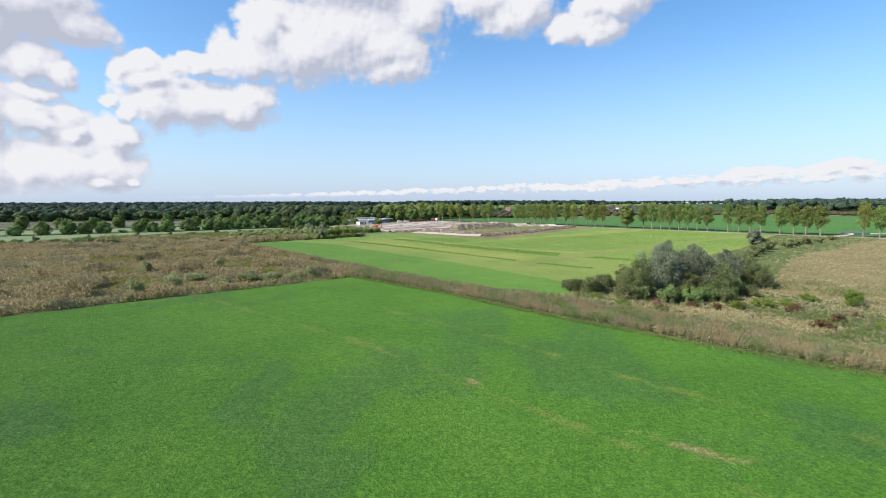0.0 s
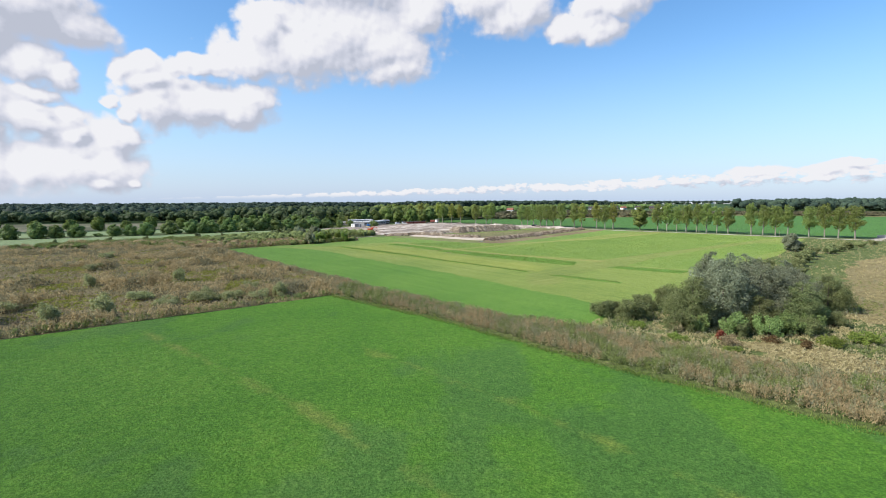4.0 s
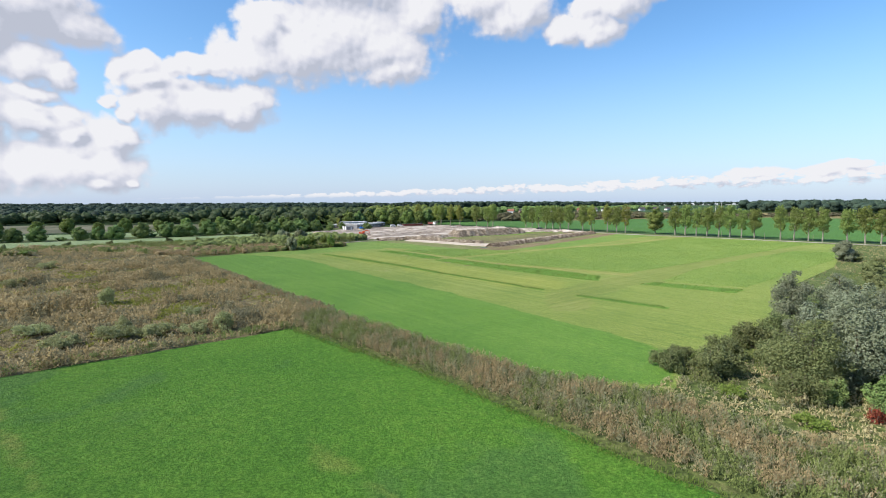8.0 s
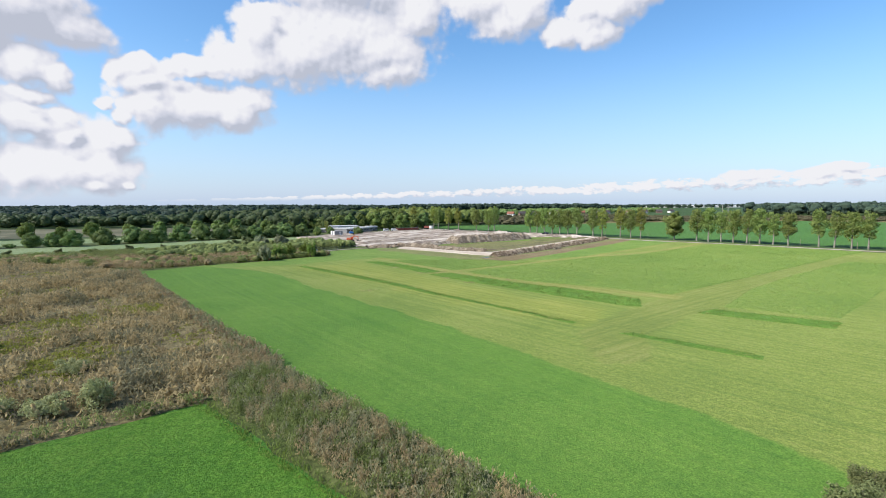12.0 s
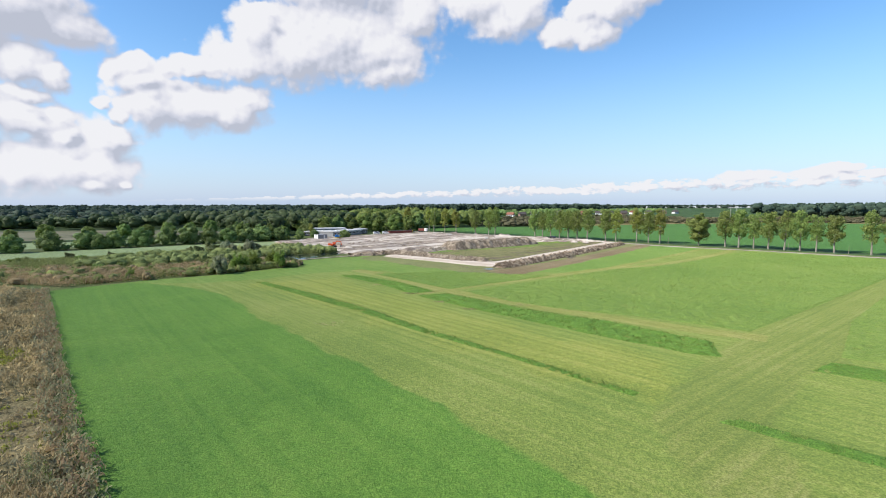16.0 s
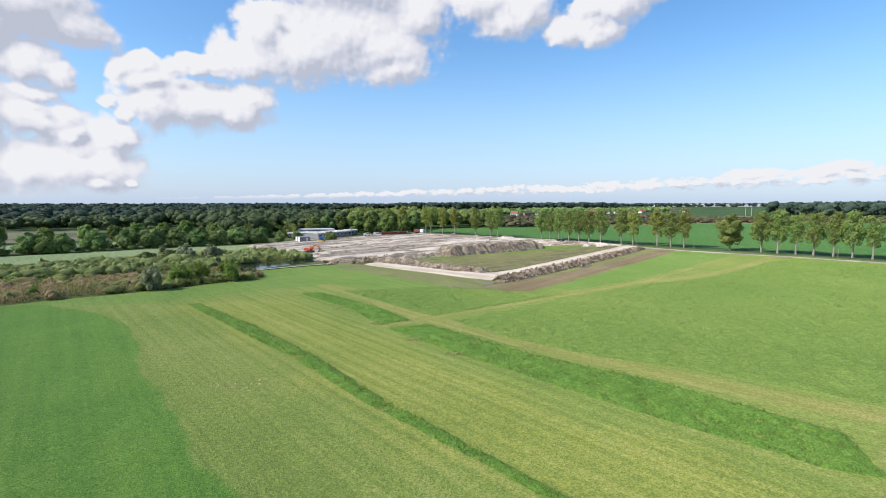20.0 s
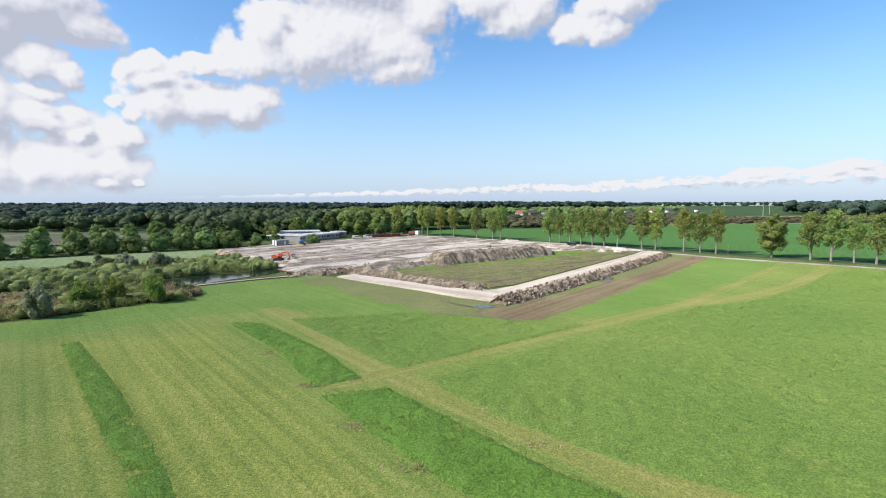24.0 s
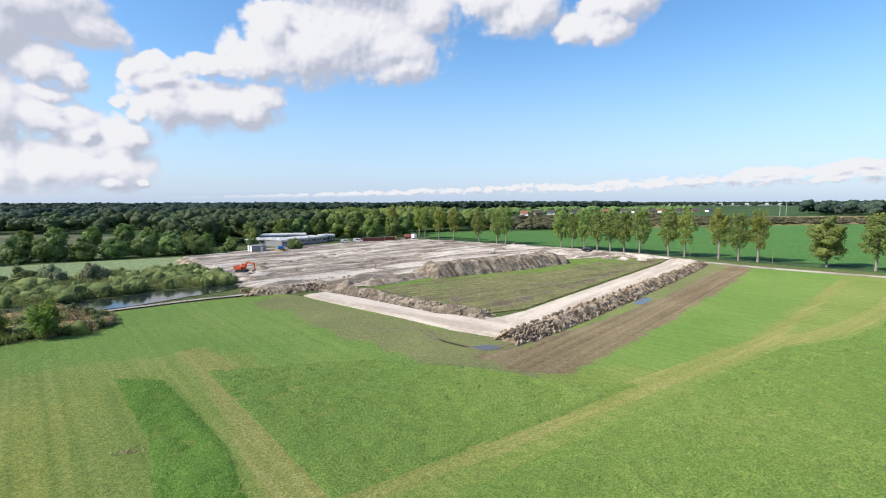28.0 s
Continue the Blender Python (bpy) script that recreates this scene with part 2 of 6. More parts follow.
def driven_sand():
    """Levelled sand: wide pale and damp bands, wheel ruts drawn out along the way the machines drove, crumbs."""
    m, n, p = material("driven sand")
    bands = n.noise(turned(n, p, 46.0, 0.010, 0.105), 1.0, 3.0, 0.55, 0.35)
    ruts = n.noise(turned(n, p, 44.0, 0.02, 0.42), 1.0, 5.0, 0.62, 0.3)
    tracks = n.noise(turned(n, p, 48.0, 0.05, 1.5), 1.0, 4.0, 0.6, 0.3)
    damp = n.noise(p, 0.05, 6.0, 0.65, 0.6)
    tone = n.math("MULTIPLY_ADD", bands, 0.62, n.math("MULTIPLY_ADD", ruts, 0.42, n.math("MULTIPLY_ADD", tracks, 0.2, n.math("MULTIPLY", damp, 0.3))))
    colour = n.ramp(tone, [(0.67, (0.130, 0.098, 0.076)), (0.735, (0.235, 0.188, 0.148)), (0.785, (0.410, 0.350, 0.290)), (0.84, (0.60, 0.535, 0.46))])
    crumbs = n.noise(p, 1.1, 7.0, 0.72)
    colour = n.mix(0.28, colour, n.ramp(crumbs, [(0.34, (0.07, 0.055, 0.042)), (0.5, (0.27, 0.225, 0.18)), (0.66, (0.5, 0.44, 0.37))]))
    finish(n, colour, 0.95, n.math("MULTIPLY_ADD", ruts, 0.9, crumbs), 0.28, spec=0.2)
    return m


def leafy(name, dark, mid, light, thin=0.25, rough=0.55, spread=1.0):
    """Leaves and stems: each leaf a tone of its own, each plant a shift of its own, light shining through."""
    m, n, p = material(name)
    geo = n.add("ShaderNodeNewGeometry")
    info = n.add("ShaderNodeObjectInfo")
    colour = n.ramp(geo.outputs["Random Per Island"], [(0.05, dark), (0.5, mid), (0.97, light)])
    clump = n.noise(p, 0.35 * spread, 3.0, 0.6)
    colour = n.mix(n.step(clump, 0.35, 0.65), n.mix(0.35, colour, dark), n.mix(0.25, colour, light))
    hue = n.add("ShaderNodeHueSaturation", {"Hue": n.math("MULTIPLY_ADD", info.outputs["Random"], 0.03, 0.485),
                                            "Value": n.math("MULTIPLY_ADD", info.outputs["Random"], 0.35, 0.82), "Color": colour})
    b = n.add("ShaderNodeBsdfPrincipled", {"Base Color": hue.outputs[0], "Roughness": rough, "Specular IOR Level": 0.12, "Diffuse Roughness": 0.5})
    tr = n.add("ShaderNodeBsdfTranslucent", {"Color": hue.outputs[0]})
    mixed = n.add("ShaderNodeMixShader", {0: thin, 1: b.outputs[0], 2: tr.outputs[0]})
    n.tree.links.new(mixed.outputs[0], n.add("ShaderNodeOutputMaterial").inputs[0])
    return m


def plain(name, colour, rough=0.6, metal=0.0, vary=0.25, scale=1.5, bump=0.02, spec=0.4):
    """Paint, metal, concrete: grime at two scales and a little relief."""
    m, n, p = material(name)
    a = n.noise(p, scale, 5.0, 0.6)
    b = n.noise(p, scale * 9, 3.0, 0.6)
    dirty = n.math("MULTIPLY_ADD", b, 0.4, n.math("MULTIPLY", a, 0.6))
    c = n.mix(n.math("MULTIPLY", n.step(dirty, 0.40, 0.68), vary), colour, tuple(v * 0.45 for v in colour))
    finish(n, c, rough, dirty, bump, metal, spec)
    return m


def bark_like(name, dark, pale):
    m, n, p = material(name)
    s = n.add("ShaderNodeVectorMath", {0: p, 1: (6.0, 6.0, 0.9)}, operation="MULTIPLY").outputs[0]
    f = n.noise(s, 1.0, 6.0, 0.7)
    finish(n, n.ramp(f, [(0.3, dark), (0.6, pale)]), 0.9, f, 0.05)
    return m


def water_mat():
    m, n, p = material("still water")
    f = n.noise(p, 1.3, 4.0, 0.6)
    finish(n, (0.012, 0.018, 0.02), 0.06, f, 0.012, spec=0.6)
    return m


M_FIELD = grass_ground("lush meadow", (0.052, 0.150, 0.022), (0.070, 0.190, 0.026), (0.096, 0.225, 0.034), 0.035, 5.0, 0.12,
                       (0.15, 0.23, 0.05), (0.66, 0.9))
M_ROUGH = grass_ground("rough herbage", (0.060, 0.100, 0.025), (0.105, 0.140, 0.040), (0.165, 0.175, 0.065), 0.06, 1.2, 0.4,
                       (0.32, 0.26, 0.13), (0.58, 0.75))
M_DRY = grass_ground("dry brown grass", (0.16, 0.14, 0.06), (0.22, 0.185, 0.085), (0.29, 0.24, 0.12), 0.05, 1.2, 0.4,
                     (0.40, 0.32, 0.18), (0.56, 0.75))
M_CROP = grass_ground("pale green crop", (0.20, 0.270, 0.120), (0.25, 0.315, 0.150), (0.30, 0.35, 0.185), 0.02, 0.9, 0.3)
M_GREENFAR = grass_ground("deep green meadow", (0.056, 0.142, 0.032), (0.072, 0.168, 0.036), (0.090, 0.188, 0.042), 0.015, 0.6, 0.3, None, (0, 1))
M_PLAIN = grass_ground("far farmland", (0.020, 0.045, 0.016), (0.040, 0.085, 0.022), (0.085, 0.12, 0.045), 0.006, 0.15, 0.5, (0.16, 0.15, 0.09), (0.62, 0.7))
M_SAND = driven_sand()
M_SANDROAD = earth("pale sand road", (0.33, 0.275, 0.22), (0.42, 0.36, 0.295), (0.50, 0.435, 0.365), 0.10, 1.0, 0.12, 141.0)
M_SANDROADEAST = earth("pale sand road, driven the other way", (0.33, 0.275, 0.22), (0.42, 0.36, 0.295), (0.50, 0.435, 0.365), 0.10, 1.0, 0.12, 50.0)
M_SPOIL = earth("grey spoil", (0.149, 0.119, 0.088), (0.259, 0.212, 0.160), (0.396, 0.334, 0.255), 0.35, 1.4, 0.5)
M_MOUND = earth("brown spoil", (0.120, 0.093, 0.067), (0.214, 0.171, 0.125), (0.348, 0.285, 0.212), 0.4, 1.6, 0.5)
M_CLOD = earth("dug clods", (0.139, 0.100, 0.067), (0.279, 0.210, 0.145), (0.477, 0.381, 0.276), 0.5, 2.2, 0.4)
M_SOIL = earth("bare brown soil", (0.12, 0.088, 0.06), (0.165, 0.125, 0.09), (0.215, 0.17, 0.125), 0.10, 2.0, 0.25, 50.0)
M_TRACK = earth("gravel track", (0.21, 0.18, 0.145), (0.29, 0.255, 0.21), (0.37, 0.33, 0.28), 0.12, 1.4, 0.08)
M_WATER = water_mat()
M_PUDDLE = plain("muddy water", (0.09, 0.08, 0.065), 0.10, vary=0.2, bump=0.0, spec=0.35)
M_GREYBUSH = leafy("pale grey-green leaves", (0.198, 0.230, 0.120), (0.270, 0.306, 0.168), (0.372, 0.402, 0.252), 0.42)
M_MARSHBUSH = leafy("olive marsh bush leaves", (0.224, 0.250, 0.109), (0.312, 0.335, 0.152), (0.419, 0.435, 0.224), 0.45)
M_REED = leafy("reed", (0.263, 0.197, 0.110), (0.342, 0.260, 0.143), (0.426, 0.334, 0.190), 0.42, 0.8, 0.4)
M_REEDGREEN = leafy("green herbs", (0.146, 0.193, 0.056), (0.213, 0.267, 0.083), (0.297, 0.347, 0.129), 0.4, 0.75, 0.4)
M_BANK = leafy("dark pond-side reeds", (0.158, 0.198, 0.068), (0.231, 0.280, 0.098), (0.330, 0.376, 0.147), 0.4, 0.75, 0.5)
M_HERB = leafy("grey seeding herbs", (0.185, 0.178, 0.098), (0.245, 0.235, 0.136), (0.315, 0.300, 0.185), 0.42, 0.8, 0.5)
M_STRAW = leafy("straw", (0.27, 0.225, 0.115), (0.35, 0.295, 0.16), (0.44, 0.375, 0.22), 0.3, 0.85, 0.6)
M_BLADETALL = leafy("tall grass blades", (0.140, 0.235, 0.046), (0.190, 0.285, 0.062), (0.255, 0.330, 0.095), 0.55, 0.6, 0.3)
M_POPLAR = leafy("poplar leaves", (0.165, 0.230, 0.060), (0.240, 0.305, 0.085), (0.330, 0.380, 0.125), 0.52)
M_POPLARY = leafy("yellowing poplar leaves", (0.205, 0.250, 0.055), (0.295, 0.330, 0.078), (0.400, 0.410, 0.12), 0.52)
M_LEAF = leafy("dark broad leaves", (0.115, 0.174, 0.059), (0.177, 0.251, 0.079), (0.265, 0.342, 0.117), 0.35)
# dark and bluish: cloud shadow over the western woods put into the colour
M_SHADEWOOD = leafy("cloud-shaded wood leaves", (0.052, 0.082, 0.035), (0.078, 0.116, 0.045), (0.120, 0.162, 0.068), 0.3)
M_LEAFMID = leafy("broad leaves", (0.121, 0.183, 0.046), (0.178, 0.249, 0.062), (0.264, 0.330, 0.097), 0.35)
M_WILLOW = leafy("grey willow leaves", (0.138, 0.161, 0.094), (0.201, 0.224, 0.138), (0.287, 0.308, 0.207), 0.38)
M_SALLOW = leafy("olive sallow leaves", (0.110, 0.136, 0.052), (0.165, 0.192, 0.074), (0.235, 0.258, 0.112), 0.38)
M_BRIGHT = leafy("fresh green leaves", (0.125, 0.185, 0.034), (0.190, 0.262, 0.052), (0.275, 0.335, 0.085), 0.48)
M_RED = leafy("red leaves", (0.09, 0.016, 0.014), (0.16, 0.025, 0.02), (0.24, 0.06, 0.035))
M_RUST = leafy("rusty leaves", (0.085, 0.055, 0.025), (0.135, 0.085, 0.038), (0.20, 0.125, 0.06))
# the bluish tint puts the haze of distance into the leaf colour
M_HAZEWOOD = leafy("haze-tinted far wood leaves", (0.024, 0.042, 0.031), (0.038, 0.063, 0.043), (0.064, 0.094, 0.060), 0.15, 0.7, 0.06)
M_SCRUB = leafy("brown scrub twigs", (0.055, 0.056, 0.030), (0.088, 0.084, 0.046), (0.14, 0.122, 0.070), 0.15, 0.8, 0.15)
M_BARK = bark_like("grey bark", (0.11, 0.095, 0.075), (0.30, 0.27, 0.22))
M_BARKDARK = bark_like("brown bark", (0.05, 0.04, 0.03), (0.14, 0.11, 0.085))
M_WHITE = plain("white paint", (0.66, 0.66, 0.64), 0.5)
M_GREY = plain("grey cladding", (0.22, 0.22, 0.225), 0.6)
M_DARKGREY = plain("dark grey brick", (0.13, 0.115, 0.105), 0.85)
M_ROOFFLAT = plain("grey roof felt", (0.46, 0.455, 0.44), 0.95, vary=0.5, scale=0.3, spec=0.1)
M_ROOF = plain("dark roof tiles", (0.075, 0.065, 0.06), 0.8)
M_ROOFRED = plain("red roof tiles", (0.26, 0.11, 0.07), 0.85)
M_BRICK = plain("brown brick", (0.25, 0.16, 0.12), 0.9)
M_GLASS = plain("dark window glass", (0.03, 0.035, 0.04), 0.22, vary=0.1, bump=0.0, spec=0.6)
M_ORANGE = plain("orange machine paint", (0.48, 0.075, 0.02), 0.45, vary=0.45)
M_BLACK = plain("black rubber", (0.02, 0.02, 0.02), 0.8)
M_STEEL = plain("worn steel", (0.22, 0.21, 0.20), 0.45, 0.8)
M_BLUE = plain("blue paint", (0.02, 0.17, 0.50), 0.5)
M_YELLOW = plain("yellow paint", (0.65, 0.48, 0.03), 0.5)
M_REDBROWN = plain("rust red steel", (0.20, 0.055, 0.04), 0.75, vary=0.5)
M_CARBLACK = plain("black car paint", (0.015, 0.016, 0.02), 0.2)
M_WOOD = plain("weathered timber", (0.27, 0.225, 0.17), 0.9)
M_CONCRETE = plain("concrete", (0.42, 0.40, 0.37), 0.9, vary=0.4)

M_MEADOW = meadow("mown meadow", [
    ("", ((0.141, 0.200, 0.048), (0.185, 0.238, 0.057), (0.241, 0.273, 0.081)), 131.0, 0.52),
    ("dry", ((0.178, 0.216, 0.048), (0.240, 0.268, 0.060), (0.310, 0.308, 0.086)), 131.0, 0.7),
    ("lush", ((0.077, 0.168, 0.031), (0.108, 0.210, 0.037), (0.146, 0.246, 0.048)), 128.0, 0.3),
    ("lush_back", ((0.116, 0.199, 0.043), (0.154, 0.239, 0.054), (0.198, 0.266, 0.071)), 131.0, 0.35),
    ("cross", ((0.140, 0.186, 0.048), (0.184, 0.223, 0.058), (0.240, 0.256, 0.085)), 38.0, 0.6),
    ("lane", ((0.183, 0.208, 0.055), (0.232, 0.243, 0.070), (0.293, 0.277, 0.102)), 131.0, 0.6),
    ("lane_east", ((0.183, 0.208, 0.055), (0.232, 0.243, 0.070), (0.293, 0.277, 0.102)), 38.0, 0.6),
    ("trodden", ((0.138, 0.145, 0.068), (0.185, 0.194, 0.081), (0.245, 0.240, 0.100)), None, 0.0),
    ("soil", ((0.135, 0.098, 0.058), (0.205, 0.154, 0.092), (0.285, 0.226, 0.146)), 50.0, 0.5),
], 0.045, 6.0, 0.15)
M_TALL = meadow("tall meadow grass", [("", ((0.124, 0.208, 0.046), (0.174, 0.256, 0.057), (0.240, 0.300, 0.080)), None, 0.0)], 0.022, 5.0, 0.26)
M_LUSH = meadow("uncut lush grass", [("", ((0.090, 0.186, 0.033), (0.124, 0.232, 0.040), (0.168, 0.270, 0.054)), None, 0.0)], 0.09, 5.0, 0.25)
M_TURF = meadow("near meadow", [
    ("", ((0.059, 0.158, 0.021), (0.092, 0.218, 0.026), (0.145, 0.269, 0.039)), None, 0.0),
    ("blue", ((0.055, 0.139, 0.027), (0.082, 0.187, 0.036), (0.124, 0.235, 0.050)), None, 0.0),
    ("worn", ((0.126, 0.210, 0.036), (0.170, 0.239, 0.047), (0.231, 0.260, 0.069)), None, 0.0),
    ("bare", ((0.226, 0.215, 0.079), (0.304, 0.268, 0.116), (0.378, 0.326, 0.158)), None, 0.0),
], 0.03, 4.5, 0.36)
M_PLOT = meadow("rough plot", [
    ("", ((0.115, 0.108, 0.052), (0.175, 0.168, 0.076), (0.245, 0.225, 0.110)), 39.0, 0.6),
    ("green", ((0.100, 0.165, 0.036), (0.145, 0.215, 0.046), (0.19, 0.25, 0.06)), None, 0.0),
    ("mud", ((0.105, 0.080, 0.056), (0.155, 0.122, 0.088), (0.22, 0.18, 0.135)), 39.0, 0.6),
], 0.09, 2.2, 0.3)

# ---- builders ----
rng = np.random.default_rng(7)
TABLE = np.random.default_rng(3).random((256, 256))


def value_noise(x, y, size):
    """Smooth noise from 0 to 1 over the plan; size: metres between its knots."""
    u, v = np.asarray(x) / size, np.asarray(y) / size
    iu, iv = np.floor(u).astype(int), np.floor(v).astype(int)
    fu, fv = u - iu, v - iv
    fu, fv = fu * fu * (3 - 2 * fu), fv * fv * (3 - 2 * fv)
    a, b = TABLE[iu % 256, iv % 256], TABLE[(iu + 1) % 256, iv % 256]
    c, d = TABLE[iu % 256, (iv + 1) % 256], TABLE[(iu + 1) % 256, (iv + 1) % 256]
    return (a * (1 - fu) + b * fu) * (1 - fv) + (c * (1 - fu) + d * fu) * fv


def fractal(x, y, size, octaves=3):
    total, weight, norm = 0.0, 1.0, 0.0
    for k in range(octaves):
        total = total + weight * value_noise(x + 17.3 * k, y - 9.1 * k, size / 2 ** k)
        norm += weight
        weight *= 0.55
    return total / norm


def inside(x, y, poly):
    hit = np.zeros(np.shape(x), bool)
    n = len(poly)
    for i in range(n):
        (x0, y0), (x1, y1) = poly[i], poly[(i + 1) % n]
        if y0 == y1:
            continue
        hit ^= ((y0 > y) != (y1 > y)) & (x < (x1 - x0) * (y - y0) / (y1 - y0) + x0)
    return hit


def edge_distance(x, y, poly, closed=True):
    best = np.full(np.shape(x), 1e9)
    n = len(poly)
    for i in range(n if closed else n - 1):
        a, b = np.array(poly[i], float), np.array(poly[(i + 1) % n], float)
        d = b - a
        t = np.clip(((x - a[0]) * d[0] + (y - a[1]) * d[1]) / max(d @ d, 1e-9), 0, 1)
        best = np.minimum(best, np.hypot(x - a[0] - t * d[0], y - a[1] - t * d[1]))
    return best


def mesh_of(name, verts, faces, mat, smooth=False):
    """A mesh from arrays: vertices (n, 3) and faces (m, 3 or 4)."""
    me = bpy.data.meshes.new(name)
    verts, faces = np.asarray(verts, np.float32), np.asarray(faces, np.int32)
    k = faces.shape[1]
    me.vertices.add(len(verts))
    me.vertices.foreach_set("co", verts.ravel())
    me.loops.add(faces.size)
    me.loops.foreach_set("vertex_index", faces.ravel())
    me.polygons.add(len(faces))
    me.polygons.foreach_set("loop_start", np.arange(0, faces.size, k, dtype=np.int32))
    me.polygons.foreach_set("loop_total", np.full(len(faces), k, np.int32))
    if smooth:
        me.polygons.foreach_set("use_smooth", np.ones(len(faces), bool))
    me.update(calc_edges=True)
    me.validate()
    me.materials.append(mat)
    return me


def part(name, data, mat, parent, label=""):
    """Links a bmesh or a mesh as one mesh object under a thing or a part."""
    if isinstance(data, bmesh.types.BMesh):
        me = bpy.data.meshes.new(name)
        data.to_mesh(me)
        data.free()
        me.materials.append(mat)
        data = me
    ob = new(name, data)
    ob.parent = parent
    return tagged(ob, label)


def thing(name, label, category, group="", at=None):
    ob = new(name)
    ob.empty_display_size = 0.3
    if at is not None:
        ob.matrix_basis = at
    return tagged(ob, label, category, group)


def jagged(poly, step=2.5, jag=0.5, seed=0):
    """The outline with points every few metres, shifted a little."""
    r = np.random.default_rng(seed)
    out = []
    for i in range(len(poly)):
        a, b = np.array(poly[i], float), np.array(poly[(i + 1) % len(poly)], float)
        k = max(1, int(np.hypot(*(b - a)) / step))
        for j in range(k):
            p = a + (b - a) * j / k
            out.append(tuple(p + (r.normal(0, jag, 2) if j else 0)))
    return out


def sheet(name, poly, z, mat, label, category="field", jag=0.4, step=3.0):
    """A flat piece of the ground."""
    bm = bmesh.new()
    f = bm.faces.new([bm.verts.new((x, y, z)) for x, y in jagged(poly, step, jag, len(name) + len(poly))])
    f.normal_update()
    if f.normal.z < 0:
        f.normal_flip()
    bmesh.ops.triangulate(bm, faces=bm.faces[:])
    me = bpy.data.meshes.new(name)
    bm.to_mesh(me)
    bm.free()
    me.materials.append(mat)
    return tagged(new(name, me), label, category, "", "structure")


def weight(x, y, poly, soft=1.0, wobble=1.0, size=3.0):
    """1 inside an outline, 0 outside, with a soft and wavering edge."""
    d = edge_distance(x, y, poly)
    d = np.where(inside(x, y, poly), d, -d) + (fractal(x, y, size, 3) - 0.5) * wobble
    return np.clip(0.5 + d / soft, 0, 1)


def relief(name, poly, cell, height, mat, smooth=True, growth=None):
    """A mesh over a piece of the plan, cell by cell; height(x, y, distance from the edge). growth: named amounts of what grows there."""
    P = np.array(poly, float)
    x0, y0, x1, y1 = *P.min(0), *P.max(0)
    nx, ny = int((x1 - x0) / cell) + 2, int((y1 - y0) / cell) + 2
    X, Y = np.meshgrid(x0 + np.arange(nx) * cell, y0 + np.arange(ny) * cell, indexing="ij")
    X = X + (value_noise(X * 3.1, Y * 2.7, cell * 2) - 0.5) * cell * 0.6
    Y = Y + (value_noise(X * 2.3 + 50, Y * 3.3, cell * 2) - 0.5) * cell * 0.6
    ok = inside(X, Y, poly)
    # the outermost corners lie on the outline itself
    out = np.stack([X[~ok], Y[~ok]], 1)
    best, near = np.full(len(out), 1e9), out.copy()
    for i in range(len(P)):
        a, d = P[i], P[(i + 1) % len(P)] - P[i]
        f = np.clip(((out - a) @ d) / max(d @ d, 1e-9), 0, 1)
        at = a + f[:, None] * d
        far = np.hypot(*(out - at).T)
        near[far < best], best = at[far < best], np.minimum(far, best)
    X[~ok], Y[~ok] = near[:, 0], near[:, 1]
    Z = height(X, Y, np.where(ok, edge_distance(X, Y, poly), 0.0))
    idx = np.arange(nx * ny).reshape(nx, ny)
    quads = np.stack([idx[:-1, :-1], idx[1:, :-1], idx[1:, 1:], idx[:-1, 1:]], -1).reshape(-1, 4)
    keep = ok.ravel()[quads].sum(1) >= 1
    quads = quads[keep]
    used, inv = np.unique(quads, return_inverse=True)
    V = np.stack([X.ravel(), Y.ravel(), Z.ravel()], 1)[used]
    me = mesh_of(name, V, inv.reshape(-1, 4), mat, smooth)
    for key, amount in (growth or {}).items():
        me.attributes.new(key, "FLOAT", "POINT").data.foreach_set("value", np.asarray(amount(V[:, 0], V[:, 1]), np.float32))
    return me


def scatter(poly, per_m2, keep=None):
    P = np.array(poly, float)
    lo, hi = P.min(0), P.max(0)
    n = int((hi - lo).prod() * per_m2)
    q = lo + rng.random((n, 2)) * (hi - lo)
    q = q[inside(q[:, 0], q[:, 1], poly)]
    if keep is not None:
        q = q[rng.random(len(q)) < keep(q[:, 0], q[:, 1])]
    return q


def blades(name, at, tall, wide, count, mat, lean=0.35, z=0.0, spread=0.15):
    """Tufts: count pointed blades at every place; tall may differ from place to place."""
    n = len(at)
    base = np.repeat(at, count, 0) + rng.normal(0, spread, (n * count, 2))
    h = np.repeat(np.broadcast_to(tall, (n,)), count) * rng.uniform(0.6, 1.1, n * count)
    a = rng.uniform(0, 2 * np.pi, n * count)
    out = rng.uniform(0, 2 * np.pi, n * count)
    off = h * lean * rng.random(n * count)
    w = wide * rng.uniform(0.6, 1.3, n * count)
    dx, dy = np.cos(a) * w / 2, np.sin(a) * w / 2
    V = np.empty((n * count, 4, 3), np.float32)
    V[:, 0] = np.stack([base[:, 0] - dx * 0.6, base[:, 1] - dy * 0.6, np.full(n * count, z)], 1)
    V[:, 1] = np.stack([base[:, 0] + dx * 0.6, base[:, 1] + dy * 0.6, np.full(n * count, z)], 1)
    tip = base + np.stack([np.cos(out), np.sin(out)], 1) * off[:, None]
    V[:, 2] = np.stack([tip[:, 0] + dx, tip[:, 1] + dy, z + h * 0.93], 1)
    V[:, 3] = np.stack([tip[:, 0] - dx * 0.5, tip[:, 1] - dy * 0.5, z + h], 1)
    return mesh_of(name, V.reshape(-1, 3), np.arange(n * count * 4).reshape(-1, 4), mat)


